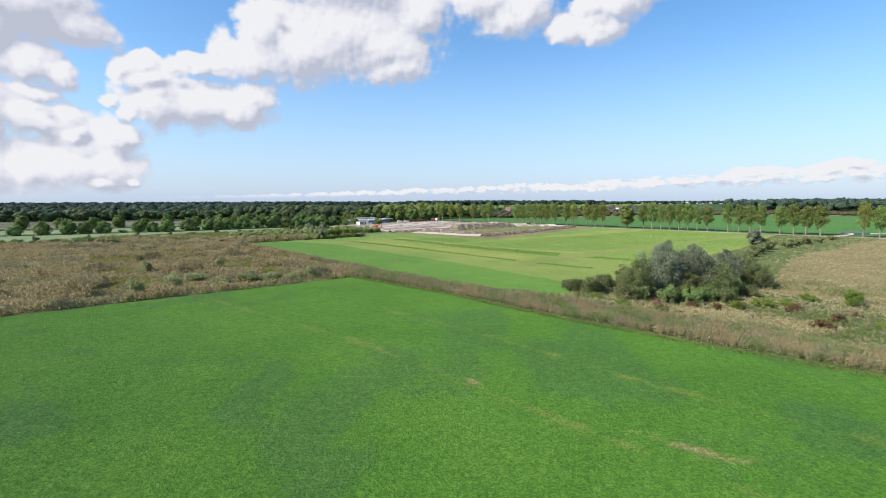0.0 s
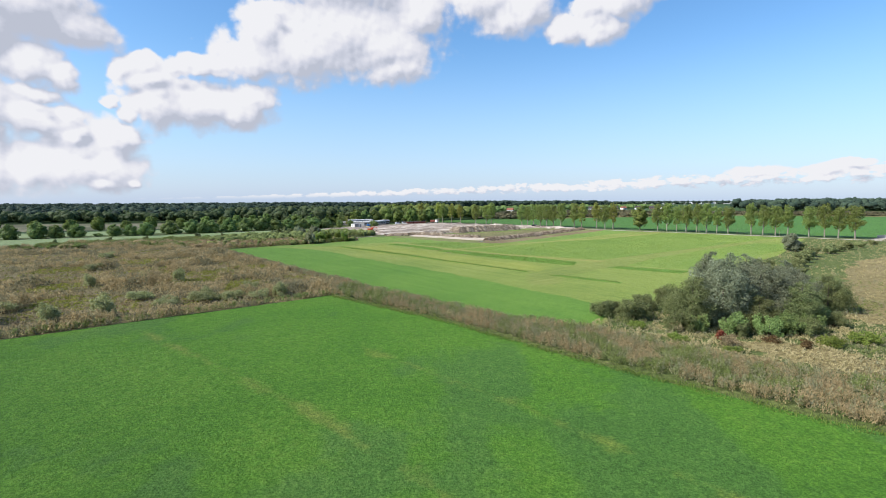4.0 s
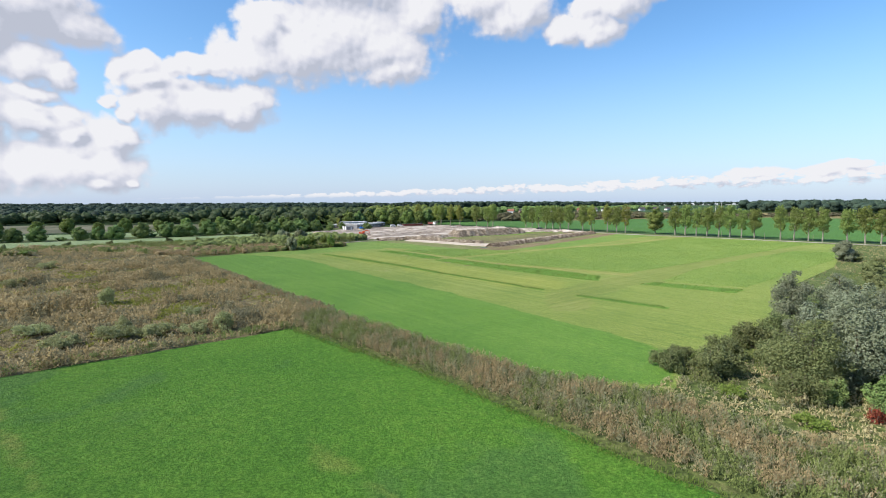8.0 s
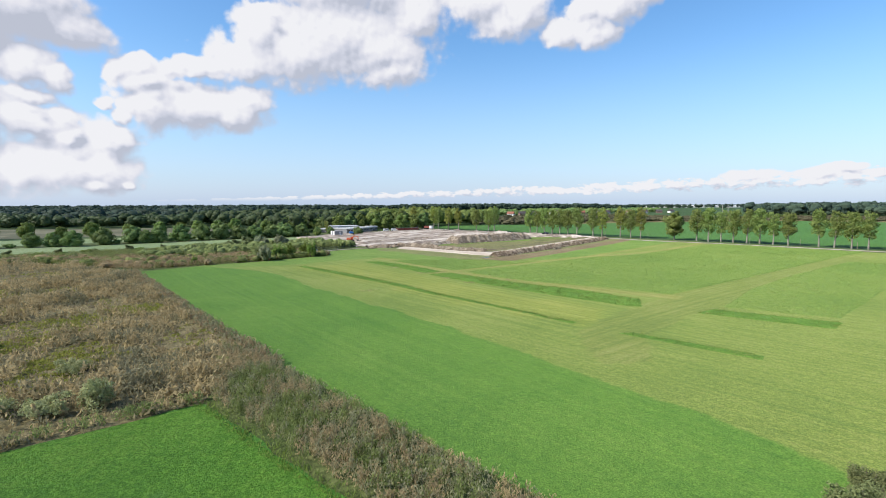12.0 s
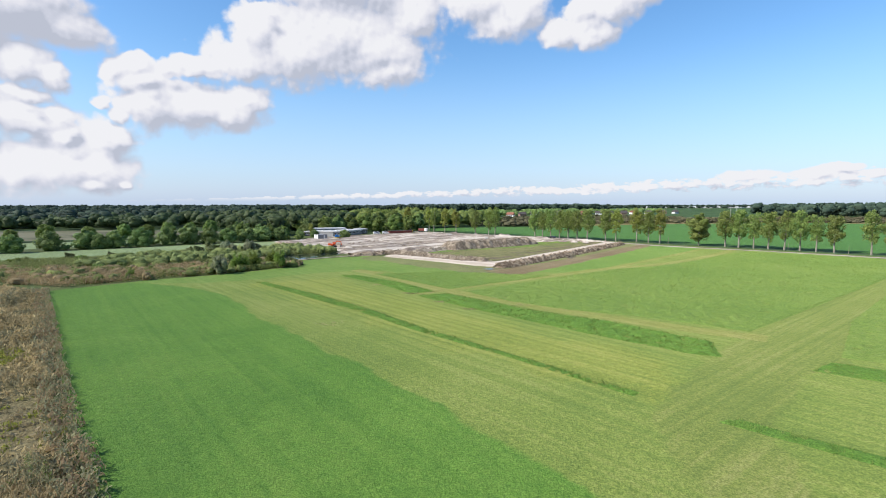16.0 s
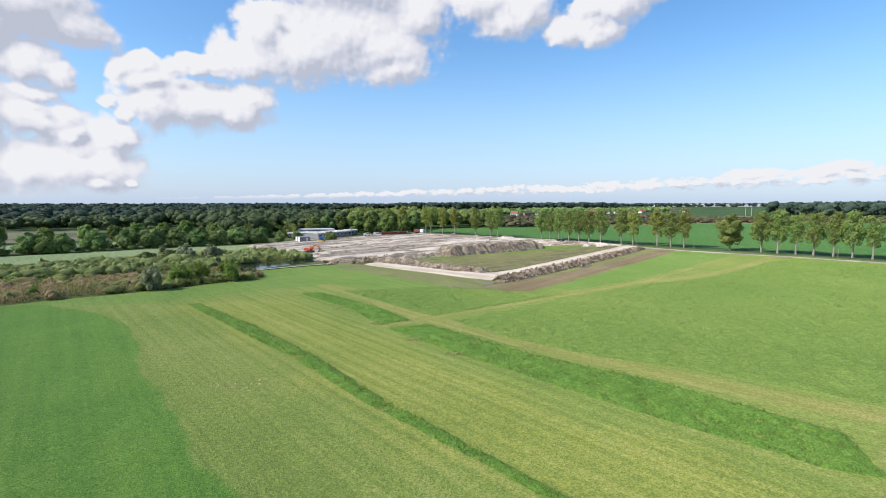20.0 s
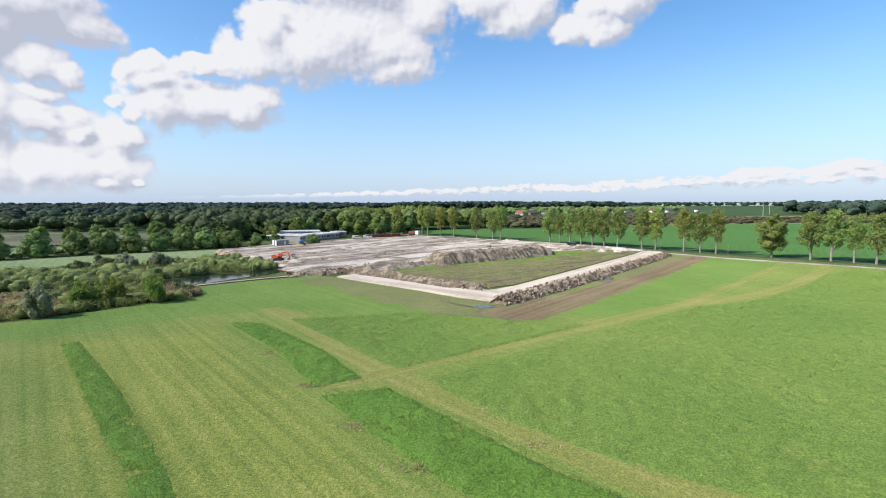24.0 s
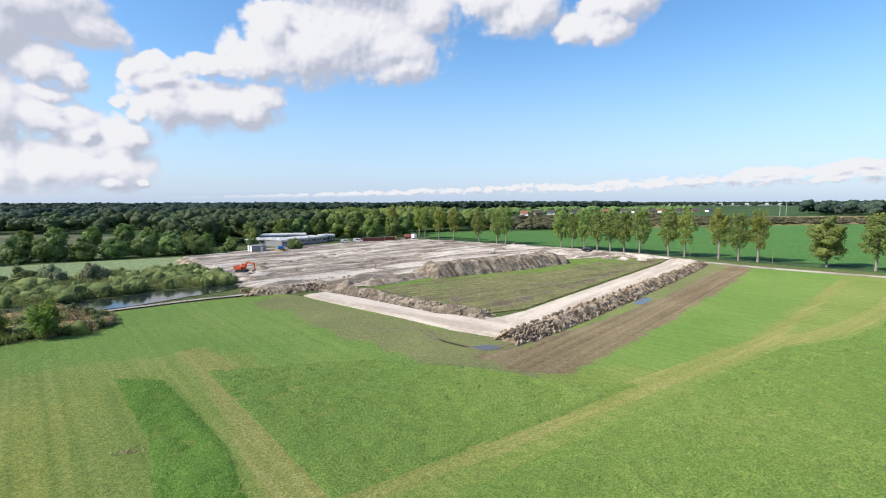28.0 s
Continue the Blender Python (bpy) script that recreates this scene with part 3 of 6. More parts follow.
def leaves(name, lobes, count, size, mat, r, shell=0.55, droop=0.0, slim=1.0, upright=0.0):
    """A crown: leaf sprays on and in a heap of lobes (x, y, z, half widths a, b, c)."""
    L = np.array(lobes, float)
    vol = (L[:, 3] * L[:, 4] * L[:, 5]) ** (2 / 3)
    pick = r.choice(len(L), count, p=vol / vol.sum())
    d = r.normal(0, 1, (count, 3))
    d /= np.linalg.norm(d, axis=1)[:, None]
    rad = shell + (1 - shell) * r.random(count) ** 0.5
    rad *= 1 + r.normal(0, 0.07, count)
    c = L[pick, :3] + d * L[pick, 3:] * rad[:, None]
    nrm = d * 1.1 + r.normal(0, 0.5, (count, 3)) + [0, 0, 0.35]
    nrm /= np.linalg.norm(nrm, axis=1)[:, None]
    up = r.normal(0, 1, (count, 3)) - [0, 0, droop]
    u = np.cross(nrm, up)
    u /= np.linalg.norm(u, axis=1)[:, None] + 1e-9
    v = np.cross(nrm, u)
    if upright:
        v = v * (1 - upright) + np.array([0, 0, upright]) + r.normal(0, 0.22, (count, 3))
        v /= np.linalg.norm(v, axis=1)[:, None]
    s = size * r.uniform(0.6, 1.35, count)[:, None]
    u, v = u * s * 0.5 * slim, v * s * (0.5 + 0.35 * droop)
    V = np.stack([c - u * 0.9 - v * 0.4, c + u * 0.2 - v, c + u + v * 0.3, c - u * 0.3 + v], 1)
    V[..., 2] = np.maximum(V[..., 2], 0.05)
    return mesh_of(name, V.reshape(-1, 3), np.arange(count * 4).reshape(-1, 4), mat)


def ball_mesh():
    bm = bmesh.new()
    bmesh.ops.create_icosphere(bm, subdivisions=2, radius=1.0)
    V, F = np.array([v.co[:] for v in bm.verts]), np.array([[v.index for v in f.verts] for f in bm.faces])
    bm.free()
    return V, F


BALL_V, BALL_F = ball_mesh()


def with_cores(sprays, lobes, scale, mat, r, rough=0.14):
    """Sprays joined with the dense inner foliage of every lobe, a lumpy leaf mass that light does not pass."""
    L = np.array(lobes, float)
    k, m = len(L), len(BALL_V)
    lump = 1 + r.normal(0, rough, (k, m, 1))
    V = L[:, None, :3] + BALL_V[None] * lump * scale * L[:, None, 3:]
    V[..., 2] = np.maximum(V[..., 2], 0.05)
    F = (BALL_F[None] + (np.arange(k) * m)[:, None, None]).reshape(-1, 3)
    n = len(sprays.vertices)
    S = np.empty(n * 3, np.float32)
    sprays.vertices.foreach_get("co", S)
    q = np.arange(n).reshape(-1, 4)
    tri = np.concatenate([q[:, [0, 1, 2]], q[:, [0, 2, 3]]])
    name = sprays.name
    bpy.data.meshes.remove(sprays)
    return mesh_of(name, np.concatenate([S.reshape(-1, 3), V.reshape(-1, 3)]), np.concatenate([tri, F + n]), mat)


def limb(bm, a, b, ra, rb, sides=6):
    """A tapered stem from a to b."""
    a, b = Vector(a), Vector(b)
    q = (b - a).to_track_quat("Z", "Y").to_matrix()
    rings = []
    for p, rad in ((a, ra), ((a + b) / 2 + Vector((0.02, 0.03, 0)) * (b - a).length * 0.3, (ra + rb) / 2), (b, rb)):
        rings.append([bm.verts.new(p + q @ Vector((math.cos(2 * math.pi * k / sides) * rad, math.sin(2 * math.pi * k / sides) * rad, 0))) for k in range(sides)])
    for r0, r1 in zip(rings, rings[1:]):
        for k in range(sides):
            bm.faces.new((r0[k], r0[(k + 1) % sides], r1[(k + 1) % sides], r1[k]))
    bm.faces.new(rings[-1])


def box(bm, x0, x1, y0, y1, z0, z1, bevel=0.0):
    made = bmesh.ops.create_cube(bm, size=1.0)["verts"]
    for v in made:
        v.co = Vector((x0 + (v.co.x + 0.5) * (x1 - x0), y0 + (v.co.y + 0.5) * (y1 - y0), z0 + (v.co.z + 0.5) * (z1 - z0)))
    if bevel:
        edges = list({e for v in made for e in v.link_edges})
        bmesh.ops.bevel(bm, geom=edges, offset=bevel, segments=2, affect="EDGES", profile=0.6)


def boxes(*all_boxes, bevel=0.0):
    bm = bmesh.new()
    for b in all_boxes:
        box(bm, *b, bevel=bevel)
    return bm


def make_tree(name, label, category, group, kind, tall, wide, clear, seed, leaf_mat, bark, count, size, at):
    """A tree with a tapered trunk, limbs and a crown of leaf sprays. kind: upright, round, or shrub."""
    r = np.random.default_rng(seed)
    root = thing(name, label, category, group, at)
    bm = bmesh.new()
    lobes = []
    if kind == "shrub":
        stems = 7
        for k in range(stems):
            a = 2 * math.pi * k / stems + r.uniform(-0.3, 0.3)
            d = wide * 0.36 * r.uniform(0.2, 1.0)
            top = (math.cos(a) * d, math.sin(a) * d, tall * r.uniform(0.5, 0.75))
            limb(bm, (math.cos(a) * 0.15, math.sin(a) * 0.15, -0.1), top, 0.05 + tall * 0.008, 0.02, 5)
            lobes.append((top[0], top[1], top[2] * r.uniform(0.62, 1.0), wide * r.uniform(0.16, 0.27), wide * r.uniform(0.16, 0.27), tall * r.uniform(0.2, 0.32)))
        for k in range(6):
            a = r.uniform(0, 2 * math.pi)
            d = wide * r.uniform(0.12, 0.38)
            lobes.append((math.cos(a) * d, math.sin(a) * d, tall * r.uniform(0.15, 0.42), wide * 0.2, wide * 0.2, tall * 0.25))
    else:
        base = 0.018 * tall + 0.06
        lean = r.normal(0, 0.012 * tall, 2)
        limb(bm, (0, 0, -0.2), (lean[0] * 0.5, lean[1] * 0.5, tall * 0.5), base, base * 0.62, 8)
        limb(bm, (lean[0] * 0.5, lean[1] * 0.5, tall * 0.49), (lean[0], lean[1], tall * 0.93), base * 0.62, 0.03, 7)
        n = 13 if kind == "upright" else 11
        for k in range(n):
            f = (k + 0.5) / n
            z = tall * (clear + (0.95 - clear) * f)
            a = k * 2.4 + r.uniform(-0.4, 0.4)
            if kind == "upright":
                half = wide * 0.5 * (0.42 + 0.62 * math.sin(math.pi * (0.12 + 0.80 * f)) ** 0.7) * r.uniform(0.8, 1.12)
            else:
                half = wide * 0.5 * math.sqrt(max(0.12, 1 - (2 * f - 0.85) ** 2)) * r.uniform(0.8, 1.1)
            d = half * 0.55
            p = (lean[0] * f + math.cos(a) * d, lean[1] * f + math.sin(a) * d, z)
            limb(bm, (lean[0] * f * 0.9, lean[1] * f * 0.9, z - tall * 0.08), p, base * 0.35 * (1.1 - f), 0.02, 5)
            s = half * 0.72
            lobes.append((p[0], p[1], z + tall * 0.01, s, s, tall * (1 - clear) / n * r.uniform(1.7, 2.5) if kind == "upright" else s * r.uniform(0.7, 0.95)))
        for k in range(5):
            a = r.uniform(0, 2 * math.pi)
            z = tall * r.uniform(clear + 0.05, 0.85)
            d = wide * 0.36
            lobes.append((math.cos(a) * d, math.sin(a) * d, z, wide * 0.13, wide * 0.13, tall * 0.06))
    # each heap of leaves breaks up into boughs of its own
    boughs = []
    for x, y, z, a, bb, c in lobes:
        boughs.append((x, y, z, a * 0.72, bb * 0.72, c * 0.72))
        for k in range(5):
            d = r.normal(0, 1, 3)
            d /= np.linalg.norm(d)
            q = r.uniform(0.30, 0.52)
            boughs.append((x + d[0] * a * 0.72, y + d[1] * bb * 0.72, max(z + d[2] * c * 0.72, 0.25), a * q, bb * q, c * q * 1.1))
    heaps, lobes = lobes, boughs
    part("trunk" if kind != "shrub" else "stems", bm, bark, root)
    crown = leaves("crown", lobes, count, size * (1.15 if size < 0.3 else 1.0), leaf_mat, r, 0.45 if size < 0.3 else 0.7, 0.0, 0.55 if size < 0.3 else 0.85)
    if kind != "upright" and size >= 0.32 and category != "herbs":
        crown = with_cores(crown, heaps, 0.62, leaf_mat, r, 0.2)
    part("crown", crown, leaf_mat, root)
    return root

# ---- the ground and the fields ----
# corners of the plan
NEAR_CORNER = (-25.5, 136.0)
NF_LEFT = [(-25.5, 136.0), (-43.0, 121.5), (-62.0, 106.5), (-82.0, 90.0), (-190.0, 0.0)]
NF_RIGHT = [(-25.5, 136.0), (0.5, 111.5), (20.5, 88.0), (37.0, 71.5), (53.0, 57.0), (120.0, -3.0)]
F2_NEAR = [(-97.0, 241.0), (-42.0, 173.5), (-20.0, 148.0), (0.0, 126.0), (14.0, 112.0), (27.0, 107.0)]
F2_RIGHT = [(27.0, 107.0), (36.0, 120.5), (49.0, 131.0), (66.0, 146.0), (93.0, 180.0), (128.0, 212.0), (170.0, 262.0), (193.0, 288.0)]
F2_BACK = [(-55.0, 303.5), (-47.0, 290.5), (-66.0, 270.0), (-82.0, 258.5), (-99.0, 244.5)]
ROAD = [(-60.0, 541.0), (-6.0, 491.0), (30.0, 464.0), (67.0, 436.0), (92.0, 410.0), (103.0, 386.0), (115.0, 370.0), (131.0, 355.5), (147.0, 343.0), (165.0, 325.0), (200.0, 291.0), (245.0, 248.0), (330.0, 165.0)]

tagged(new("ground", mesh_of("ground", [(-4800, -900, 0), (4800, -900, 0), (4800, 4700, 0), (-4800, 4700, 0)], [(0, 1, 2, 3)], M_PLAIN)),
       "flat far farmland in patches of green and brown", "ground", "", "structure")
sheet("rough_ground", [(-420, -160), (420, -160), (420, 180), (330, 215), (200, 303), (106, 398), (-10, 500), (-110, 470), (-200, 420), (-420, 260)], 0.03, M_ROUGH,
      "rough herb-grown ground round the meadows", "ground", 0.0, 60)
sheet("near_meadow", NF_LEFT[::-1] + NF_RIGHT[1:] + [(0, -160), (-330, -160)], 0.06, M_FIELD, "lush bright green meadow with faint yellowed lines", "meadow", 0.25)
MEADOW2 = F2_NEAR + F2_RIGHT[1:] + [(146, 341.5), (130, 354), (114, 367.5), (104, 382), (97, 373), (24, 285.5), (20, 287.5), (2.5, 303.0), (-18, 320.5), (-27, 325), (-45, 313)] + F2_BACK[:-1]


def lane(poly, wide):
    """The outline of a strip of that width along a line."""
    P = [Vector(p) for p in poly]
    left, right = [], []
    for i, p in enumerate(P):
        d = (P[min(i + 1, len(P) - 1)] - P[max(i - 1, 0)]).normalized()
        s = Vector((-d.y, d.x)) * wide / 2
        left.append(tuple(p + s))
        right.append(tuple(p - s))
    return left + right[::-1]


# the uncut lush third of the mown meadow, beside the reeds
LUSH = F2_NEAR[:-1] + [(27.0, 109.0), (33.0, 121.0), (27.0, 134.0), (10.0, 158.0), (-10.0, 184.5), (-36.0, 216.0), (-49.0, 234.5), (-58.0, 243.0), (-82.0, 256.5), (-97.0, 243.5)]
LUSH_BACK = [(-97, 244.5), (-82, 254), (-62, 252), (-50, 262), (-32, 277), (-16, 278), (8, 264), (20, 274), (30, 271), (40, 271), (62, 286), (106, 330), (130, 352), (120, 372), (97, 373), (22, 286), (15, 290), (-20, 318), (-30, 324), (-47, 312), (-55, 302), (-46, 290), (-66, 271), (-82, 259)]
# blocks of tall unmown grass
TALL = {
    "thin": [(-49.0, 255.0), (-46.0, 255.4), (-27.0, 236.0), (-17.0, 224.6), (-11.0, 217.8), (-0.6, 203.6), (13.0, 187.6), (26.0, 172.4), (24.7, 171.2), (11.6, 187.0), (-2.0, 201.6), (-14.6, 217.6), (-24.0, 227.6)],
    "west": [(-28.2, 268.0), (-21.6, 267.6), (-6.3, 251.0), (1.3, 239.4), (-4.3, 236.6), (-13.4, 251.0)],
    "east": [(-2.8, 234.0), (4.8, 236.4), (12.6, 227.6), (20.6, 218.2), (34.0, 207.6), (46.0, 193.6), (43.2, 185.4), (38.8, 187.6), (26.4, 200.0), (9.6, 218.8)],
    "stub": [(30.5, 164.5), (33.0, 165.3), (47.0, 151.8), (45.5, 149.8)],
    "block": [(60.0, 185.0), (76.0, 174.0), (142.0, 230.0), (165.0, 252.0), (150.0, 262.0), (108.0, 231.0), (80.0, 207.0)],
    "rim": [(51.5, 179.5), (57.0, 183.0), (74.0, 171.0), (69.0, 166.5)],
    "corner": [(-18.0, 271.0), (5.3, 242.9), (14.3, 249.4), (26.3, 258.2), (37.0, 266.6), (28.5, 267.0), (18.4, 272.4), (2.0, 276.0)],
    "wide": [(8.8, 239.2), (18.2, 227.2), (27.6, 218.8), (42.0, 211.0), (56.0, 199.5), (86.0, 222.0), (126.0, 252.5), (165.0, 282.0), (187.0, 297.0), (146.0, 342.0), (118.0, 320.0), (104.0, 306.0), (90.0, 295.0), (78.0, 287.0), (63.0, 281.0), (40.0, 264.0)],
}
TALL_HIGH = {"thin": 0.2, "west": 0.24, "east": 0.22, "stub": 0.15, "block": 0.15, "rim": 0.14, "corner": 0.18, "wide": 0.18}
for key, poly in TALL.items():
    high = TALL_HIGH[key]
    me = relief("tall_grass", poly, 0.45 if key not in ("wide", "block", "corner") else 0.5,
                lambda x, y, e: 0.08 + np.clip(e / 0.8, 0, 1) * (high * 0.5 + (fractal(x, y, 1.2, 2) - 0.42) * high * 2.4 + (fractal(x + 70, y, 6.0, 2) - 0.5) * high * 0.6), M_TALL if key in ("wide", "block", "corner") else M_LUSH)
    tagged(new("tall_grass", me), "tall unmown meadow grass, dark green" if key != "wide" else "wide stand of unmown meadow grass", "grass", "unmown grass", "stuff")
    dens = {"thin": 6, "west": 6, "east": 5, "stub": 6, "block": 1.2, "rim": 6, "corner": 1.8, "wide": 1.6}[key]
    q = scatter(poly, dens)
    tagged(new("grass_tuft", blades("grass_tuft", q, high * 1.35 + 0.05, 0.07, 3, M_BLADETALL, 0.9, 0.05)), "seeding tufts of tall green grass", "grass", "unmown grass", "stuff")

# the large meadow in one sheet: what grows where
CROSS = [(22, 148), (24, 166), (40, 184), (56, 199), (93, 229), (165, 282), (182, 285), (165, 272), (140, 254), (80, 205), (58, 182), (50, 178), (36, 164), (30, 150)]
LANE_W = lane([(-25, 280), (-17, 272), (4.0, 241.5), (27, 217.5), (47, 201), (56, 195)], 4.6)
LANE_E = lane([(-3, 237.5), (3.5, 241), (9, 245.5), (38, 266.5), (62, 283.5), (77, 290), (89, 298), (104, 310), (118, 323), (140, 345)], 3.8)
LANE_F = lane([(62, 284), (80, 301), (108, 330), (124, 346)], 3.2)
TROD = [(-22, 325), (2, 302), (14, 291), (23, 285), (99, 375), (108, 386), (106, 371), (86, 349), (61, 319), (40, 297), (29.7, 287), (22.7, 280), (24, 267), (13, 271), (-3, 287), (-16, 302), (-30, 313)]
SOIL = [(17.5, 277.5), (22.7, 280.2), (29.7, 287.4), (40.4, 297.2), (61, 318.8), (85.7, 349), (104.6, 370.2), (108, 377), (113, 370), (88.5, 338.8), (52.3, 295.8), (37.5, 278.9), (28.2, 269.1), (22, 272)]
DRY = [(-54, 252), (-44, 262), (-28, 270), (-4, 238), (10, 218), (26, 200), (42, 184), (34, 168), (24, 166), (0, 190), (-20, 212), (-40, 234)]
me = relief("mown_meadow", MEADOW2, 0.65, lambda x, y, e: 0.075 + (fractal(x, y, 1.5, 2) - 0.15) * (0.03 + 0.17 * np.maximum(weight(x, y, LUSH, 6.0, 3.0, 8.0), weight(x, y, LUSH_BACK, 6.0, 7.0, 9.0)) * (1 - np.maximum(weight(x, y, TROD, 4.0, 2.0), weight(x, y, SOIL, 4.0, 2.0)))), M_MEADOW, growth={
    "dry": lambda x, y: 0.55 * weight(x, y, DRY, 14.0, 10.0, 9.0),
    "lush": lambda x, y: weight(x, y, LUSH, 2.5, 3.0, 8.0),
    "lush_back": lambda x, y: weight(x, y, LUSH_BACK, 5.0, 7.0, 9.0),
    "cross": lambda x, y: weight(x, y, CROSS, 3.0, 3.0),
    "lane": lambda x, y: weight(x, y, LANE_W, 0.9, 0.5),
    "lane_east": lambda x, y: np.maximum(weight(x, y, LANE_E, 0.9, 0.5), 0.75 * weight(x, y, LANE_F, 2.2, 1.4)),
    "trodden": lambda x, y: weight(x, y, TROD, 4.0, 6.0, 6.0),
    "soil": lambda x, y: weight(x, y, SOIL, 3.0, 3.0, 2.0)})
tagged(new("mown_meadow", me), "large mown meadow, yellow-green with mowing lines and a strip of bare soil", "meadow", "", "structure")

# wisps of hay left lying where the mower turned
for x, y, reach, count in ((-4.2, 237.2, 1.5, 46), (2.4, 226.2, 1.2, 30), (9.1, 218.5, 1.3, 30), (-14.5, 249.8, 1.3, 26), (-18.0, 206.2, 2.6, 26), (20.5, 222.4, 1.6, 16), (16.6, 230.3, 1.2, 14), (0.5, 239.0, 1.4, 18)):
    q = np.array([x, y]) + rng.normal(0, reach * 0.5, (count, 2)) * np.array([1.3, 0.7])
    tagged(new("hay_wisps", blades("hay_wisps", q, 0.16, 0.14, 3, M_STRAW, 3.2, 0.10, 0.2)), "pale wisps of dry hay lying on mown grass", "hay", "", "stuff")

# the visible part of the near meadow: worn lines, a bare patch, bluish tussocks
NEAR = [(-25.5, 135.6), (0.5, 111.0), (20.5, 87.5), (37.0, 71.0), (60.0, 50.0), (95.0, 18.0), (-160.0, 18.0), (-82.0, 89.6), (-62.0, 106.1), (-43.0, 121.1)]
me = relief("near_turf", NEAR, 0.5, lambda x, y, e: 0.075 + np.clip(e, 0, 1) * (0.02 + 0.16 * (fractal(x, y, 1.1, 2) - 0.15) * (0.35 + fractal(x + 40, y, 9.0, 3))), M_TURF, growth={
    "blue": lambda x, y: np.clip((fractal(x + 12, y * 0.7, 15.0, 5) - 0.46) * 4, 0, 0.75),
    "worn": lambda x, y: np.clip(0.58 * np.maximum(weight(x, y, lane([(-52, 107), (-30, 88), (-14, 74), (2, 57), (10, 47), (18, 39), (30, 26)], 1.8), 3.6, 2.4), weight(x, y, lane([(-12, 96), (8, 75), (24, 55), (38, 41), (54, 26)], 1.8), 4.4, 2.6)) * (0.55 + 1.2 * fractal(x + 5, y, 4.0, 2)), 0, 1),
    "bare": lambda x, y: np.maximum(0.85 * weight(x, y, lane([(17.6, 43.8), (24.5, 37.6)], 1.0), 2.6, 2.6, 1.4), 0.85 * weight(x, y, lane([(2.2, 57.4), (4.6, 55.2)], 1.0), 1.6, 1.8))})
tagged(new("near_turf", me), "lush near turf with faint worn lines and a bare patch", "meadow", "", "structure")

# fields farther off
PALE_NEAR = [(-330, 150), (-262, 210), (-222, 246), (-189, 280), (-150, 308), (-108, 335), (-88, 350), (-66, 373), (-72, 386), (-92, 402)]
PALE_FAR = [(-114, 391), (-138, 374), (-167, 352), (-200, 334), (-264, 298), (-400, 215)]
sheet("crop_field", PALE_NEAR + PALE_FAR, 0.08, M_CROP, "pale silvery green field of young crop", "field", 0.3)
sheet("crop_strip", [(-420, 240), (-264, 318), (-200, 356), (-150, 395), (-120, 415), (-160, 425), (-215, 400), (-300, 360), (-480, 280)], 0.08, M_CROP, "narrow pale field between rows of trees", "field", 0.3, 8)
M_STUBBLE = earth("stubble", (0.078, 0.080, 0.042), (0.112, 0.110, 0.060), (0.16, 0.150, 0.09), 0.02, 0.3, 0.2)
sheet("stubble_field", [(-520, 300), (-300, 385), (-205, 425), (-135, 440), (-155, 500), (-224, 530), (-275, 525), (-435, 500), (-640, 450)], 0.07, M_STUBBLE, "brown stubble field before the wood", "field", 0.3, 12)
sheet("green_field", [(-30, 540), (38, 474), (72, 443), (112, 406), (142, 381), (172, 350), (205, 315), (236, 283), (340, 190), (560, 330), (520, 560), (400, 650), (250, 625), (97, 572), (30, 560)], 0.07, M_GREENFAR,
      "deep green meadow beyond the row of poplars", "field", 0.0, 20)
sheet("brown_heath", [(97, 574), (250, 627), (400, 652), (520, 565), (760, 700), (560, 880), (300, 830), (110, 720)], 0.07, M_DRY, "brown rough heath beyond the green field", "field", 2.0, 12)
sheet("dry_meadow", [(72, 112), (96, 140), (116, 166), (140, 192), (166, 208), (200, 238), (236, 262), (330, 170), (230, 90), (130, 60), (90, 88)], 0.07, M_DRY, "dry brown unmown meadow", "meadow", 1.0)
STRAW = [(42, 99), (52, 96.5), (62, 87), (67, 79), (59, 76), (48, 86)]
sheet("straw_patch", STRAW, 0.09, M_DRY, "flattened straw-coloured grass", "grass", 0.5, 1.2)

# road, verge, path
sheet("track", lane(ROAD, 4.4), 0.15, M_TRACK, "pale gravel farm track beside the poplars", "road", 0.12)
sheet("side_track", lane([(222, 279), (240, 292), (268, 300), (330, 318)], 5.0), 0.14, M_TRACK, "pale concrete side road", "road", 0.1)
sheet("footpath", lane([(-66, 296), (-57.6, 303.3), (-52.1, 308.8), (-42.6, 317.2), (-31, 325.5), (-24, 328)], 1.5), 0.27, M_TRACK, "narrow sandy footpath beside the pond", "path", 0.1)
# pond
sheet("pond", [(-112, 284), (-88, 294), (-70, 304), (-58, 307), (-53.5, 310), (-49.5, 316), (-44.5, 324), (-40.5, 330.5), (-40, 336), (-45, 336.5), (-50.5, 333), (-58, 327), (-65, 318), (-74, 308.5), (-90, 298.5), (-113, 287)], 0.16, M_WATER, "still dark pond with sky in it", "water", 0.3, 1.5)
# far water on the horizon
sheet("lake", [(-300, 2900), (700, 2750), (1500, 2900), (1500, 3050), (500, 3050), (-300, 3150)], 0.3, M_WATER, "far strip of bright water", "water", 0.0, 400)
sheet("sea", [(-4800, 4000), (4800, 4000), (4800, 4700), (-4800, 4700)], 0.35, M_WATER, "sea along the horizon", "water", 0.0, 4000)

# ---- the building site ----
SITE = [(-92, 402), (-86, 392), (-56, 353), (-45, 340), (-39, 334), (-30, 328), (-19, 330), (-4, 338), (8, 350), (40, 382), (70, 402), (94, 394), (104, 391), (90, 411), (65, 434), (28, 462), (-6, 488), (-40, 466), (-70, 438)]


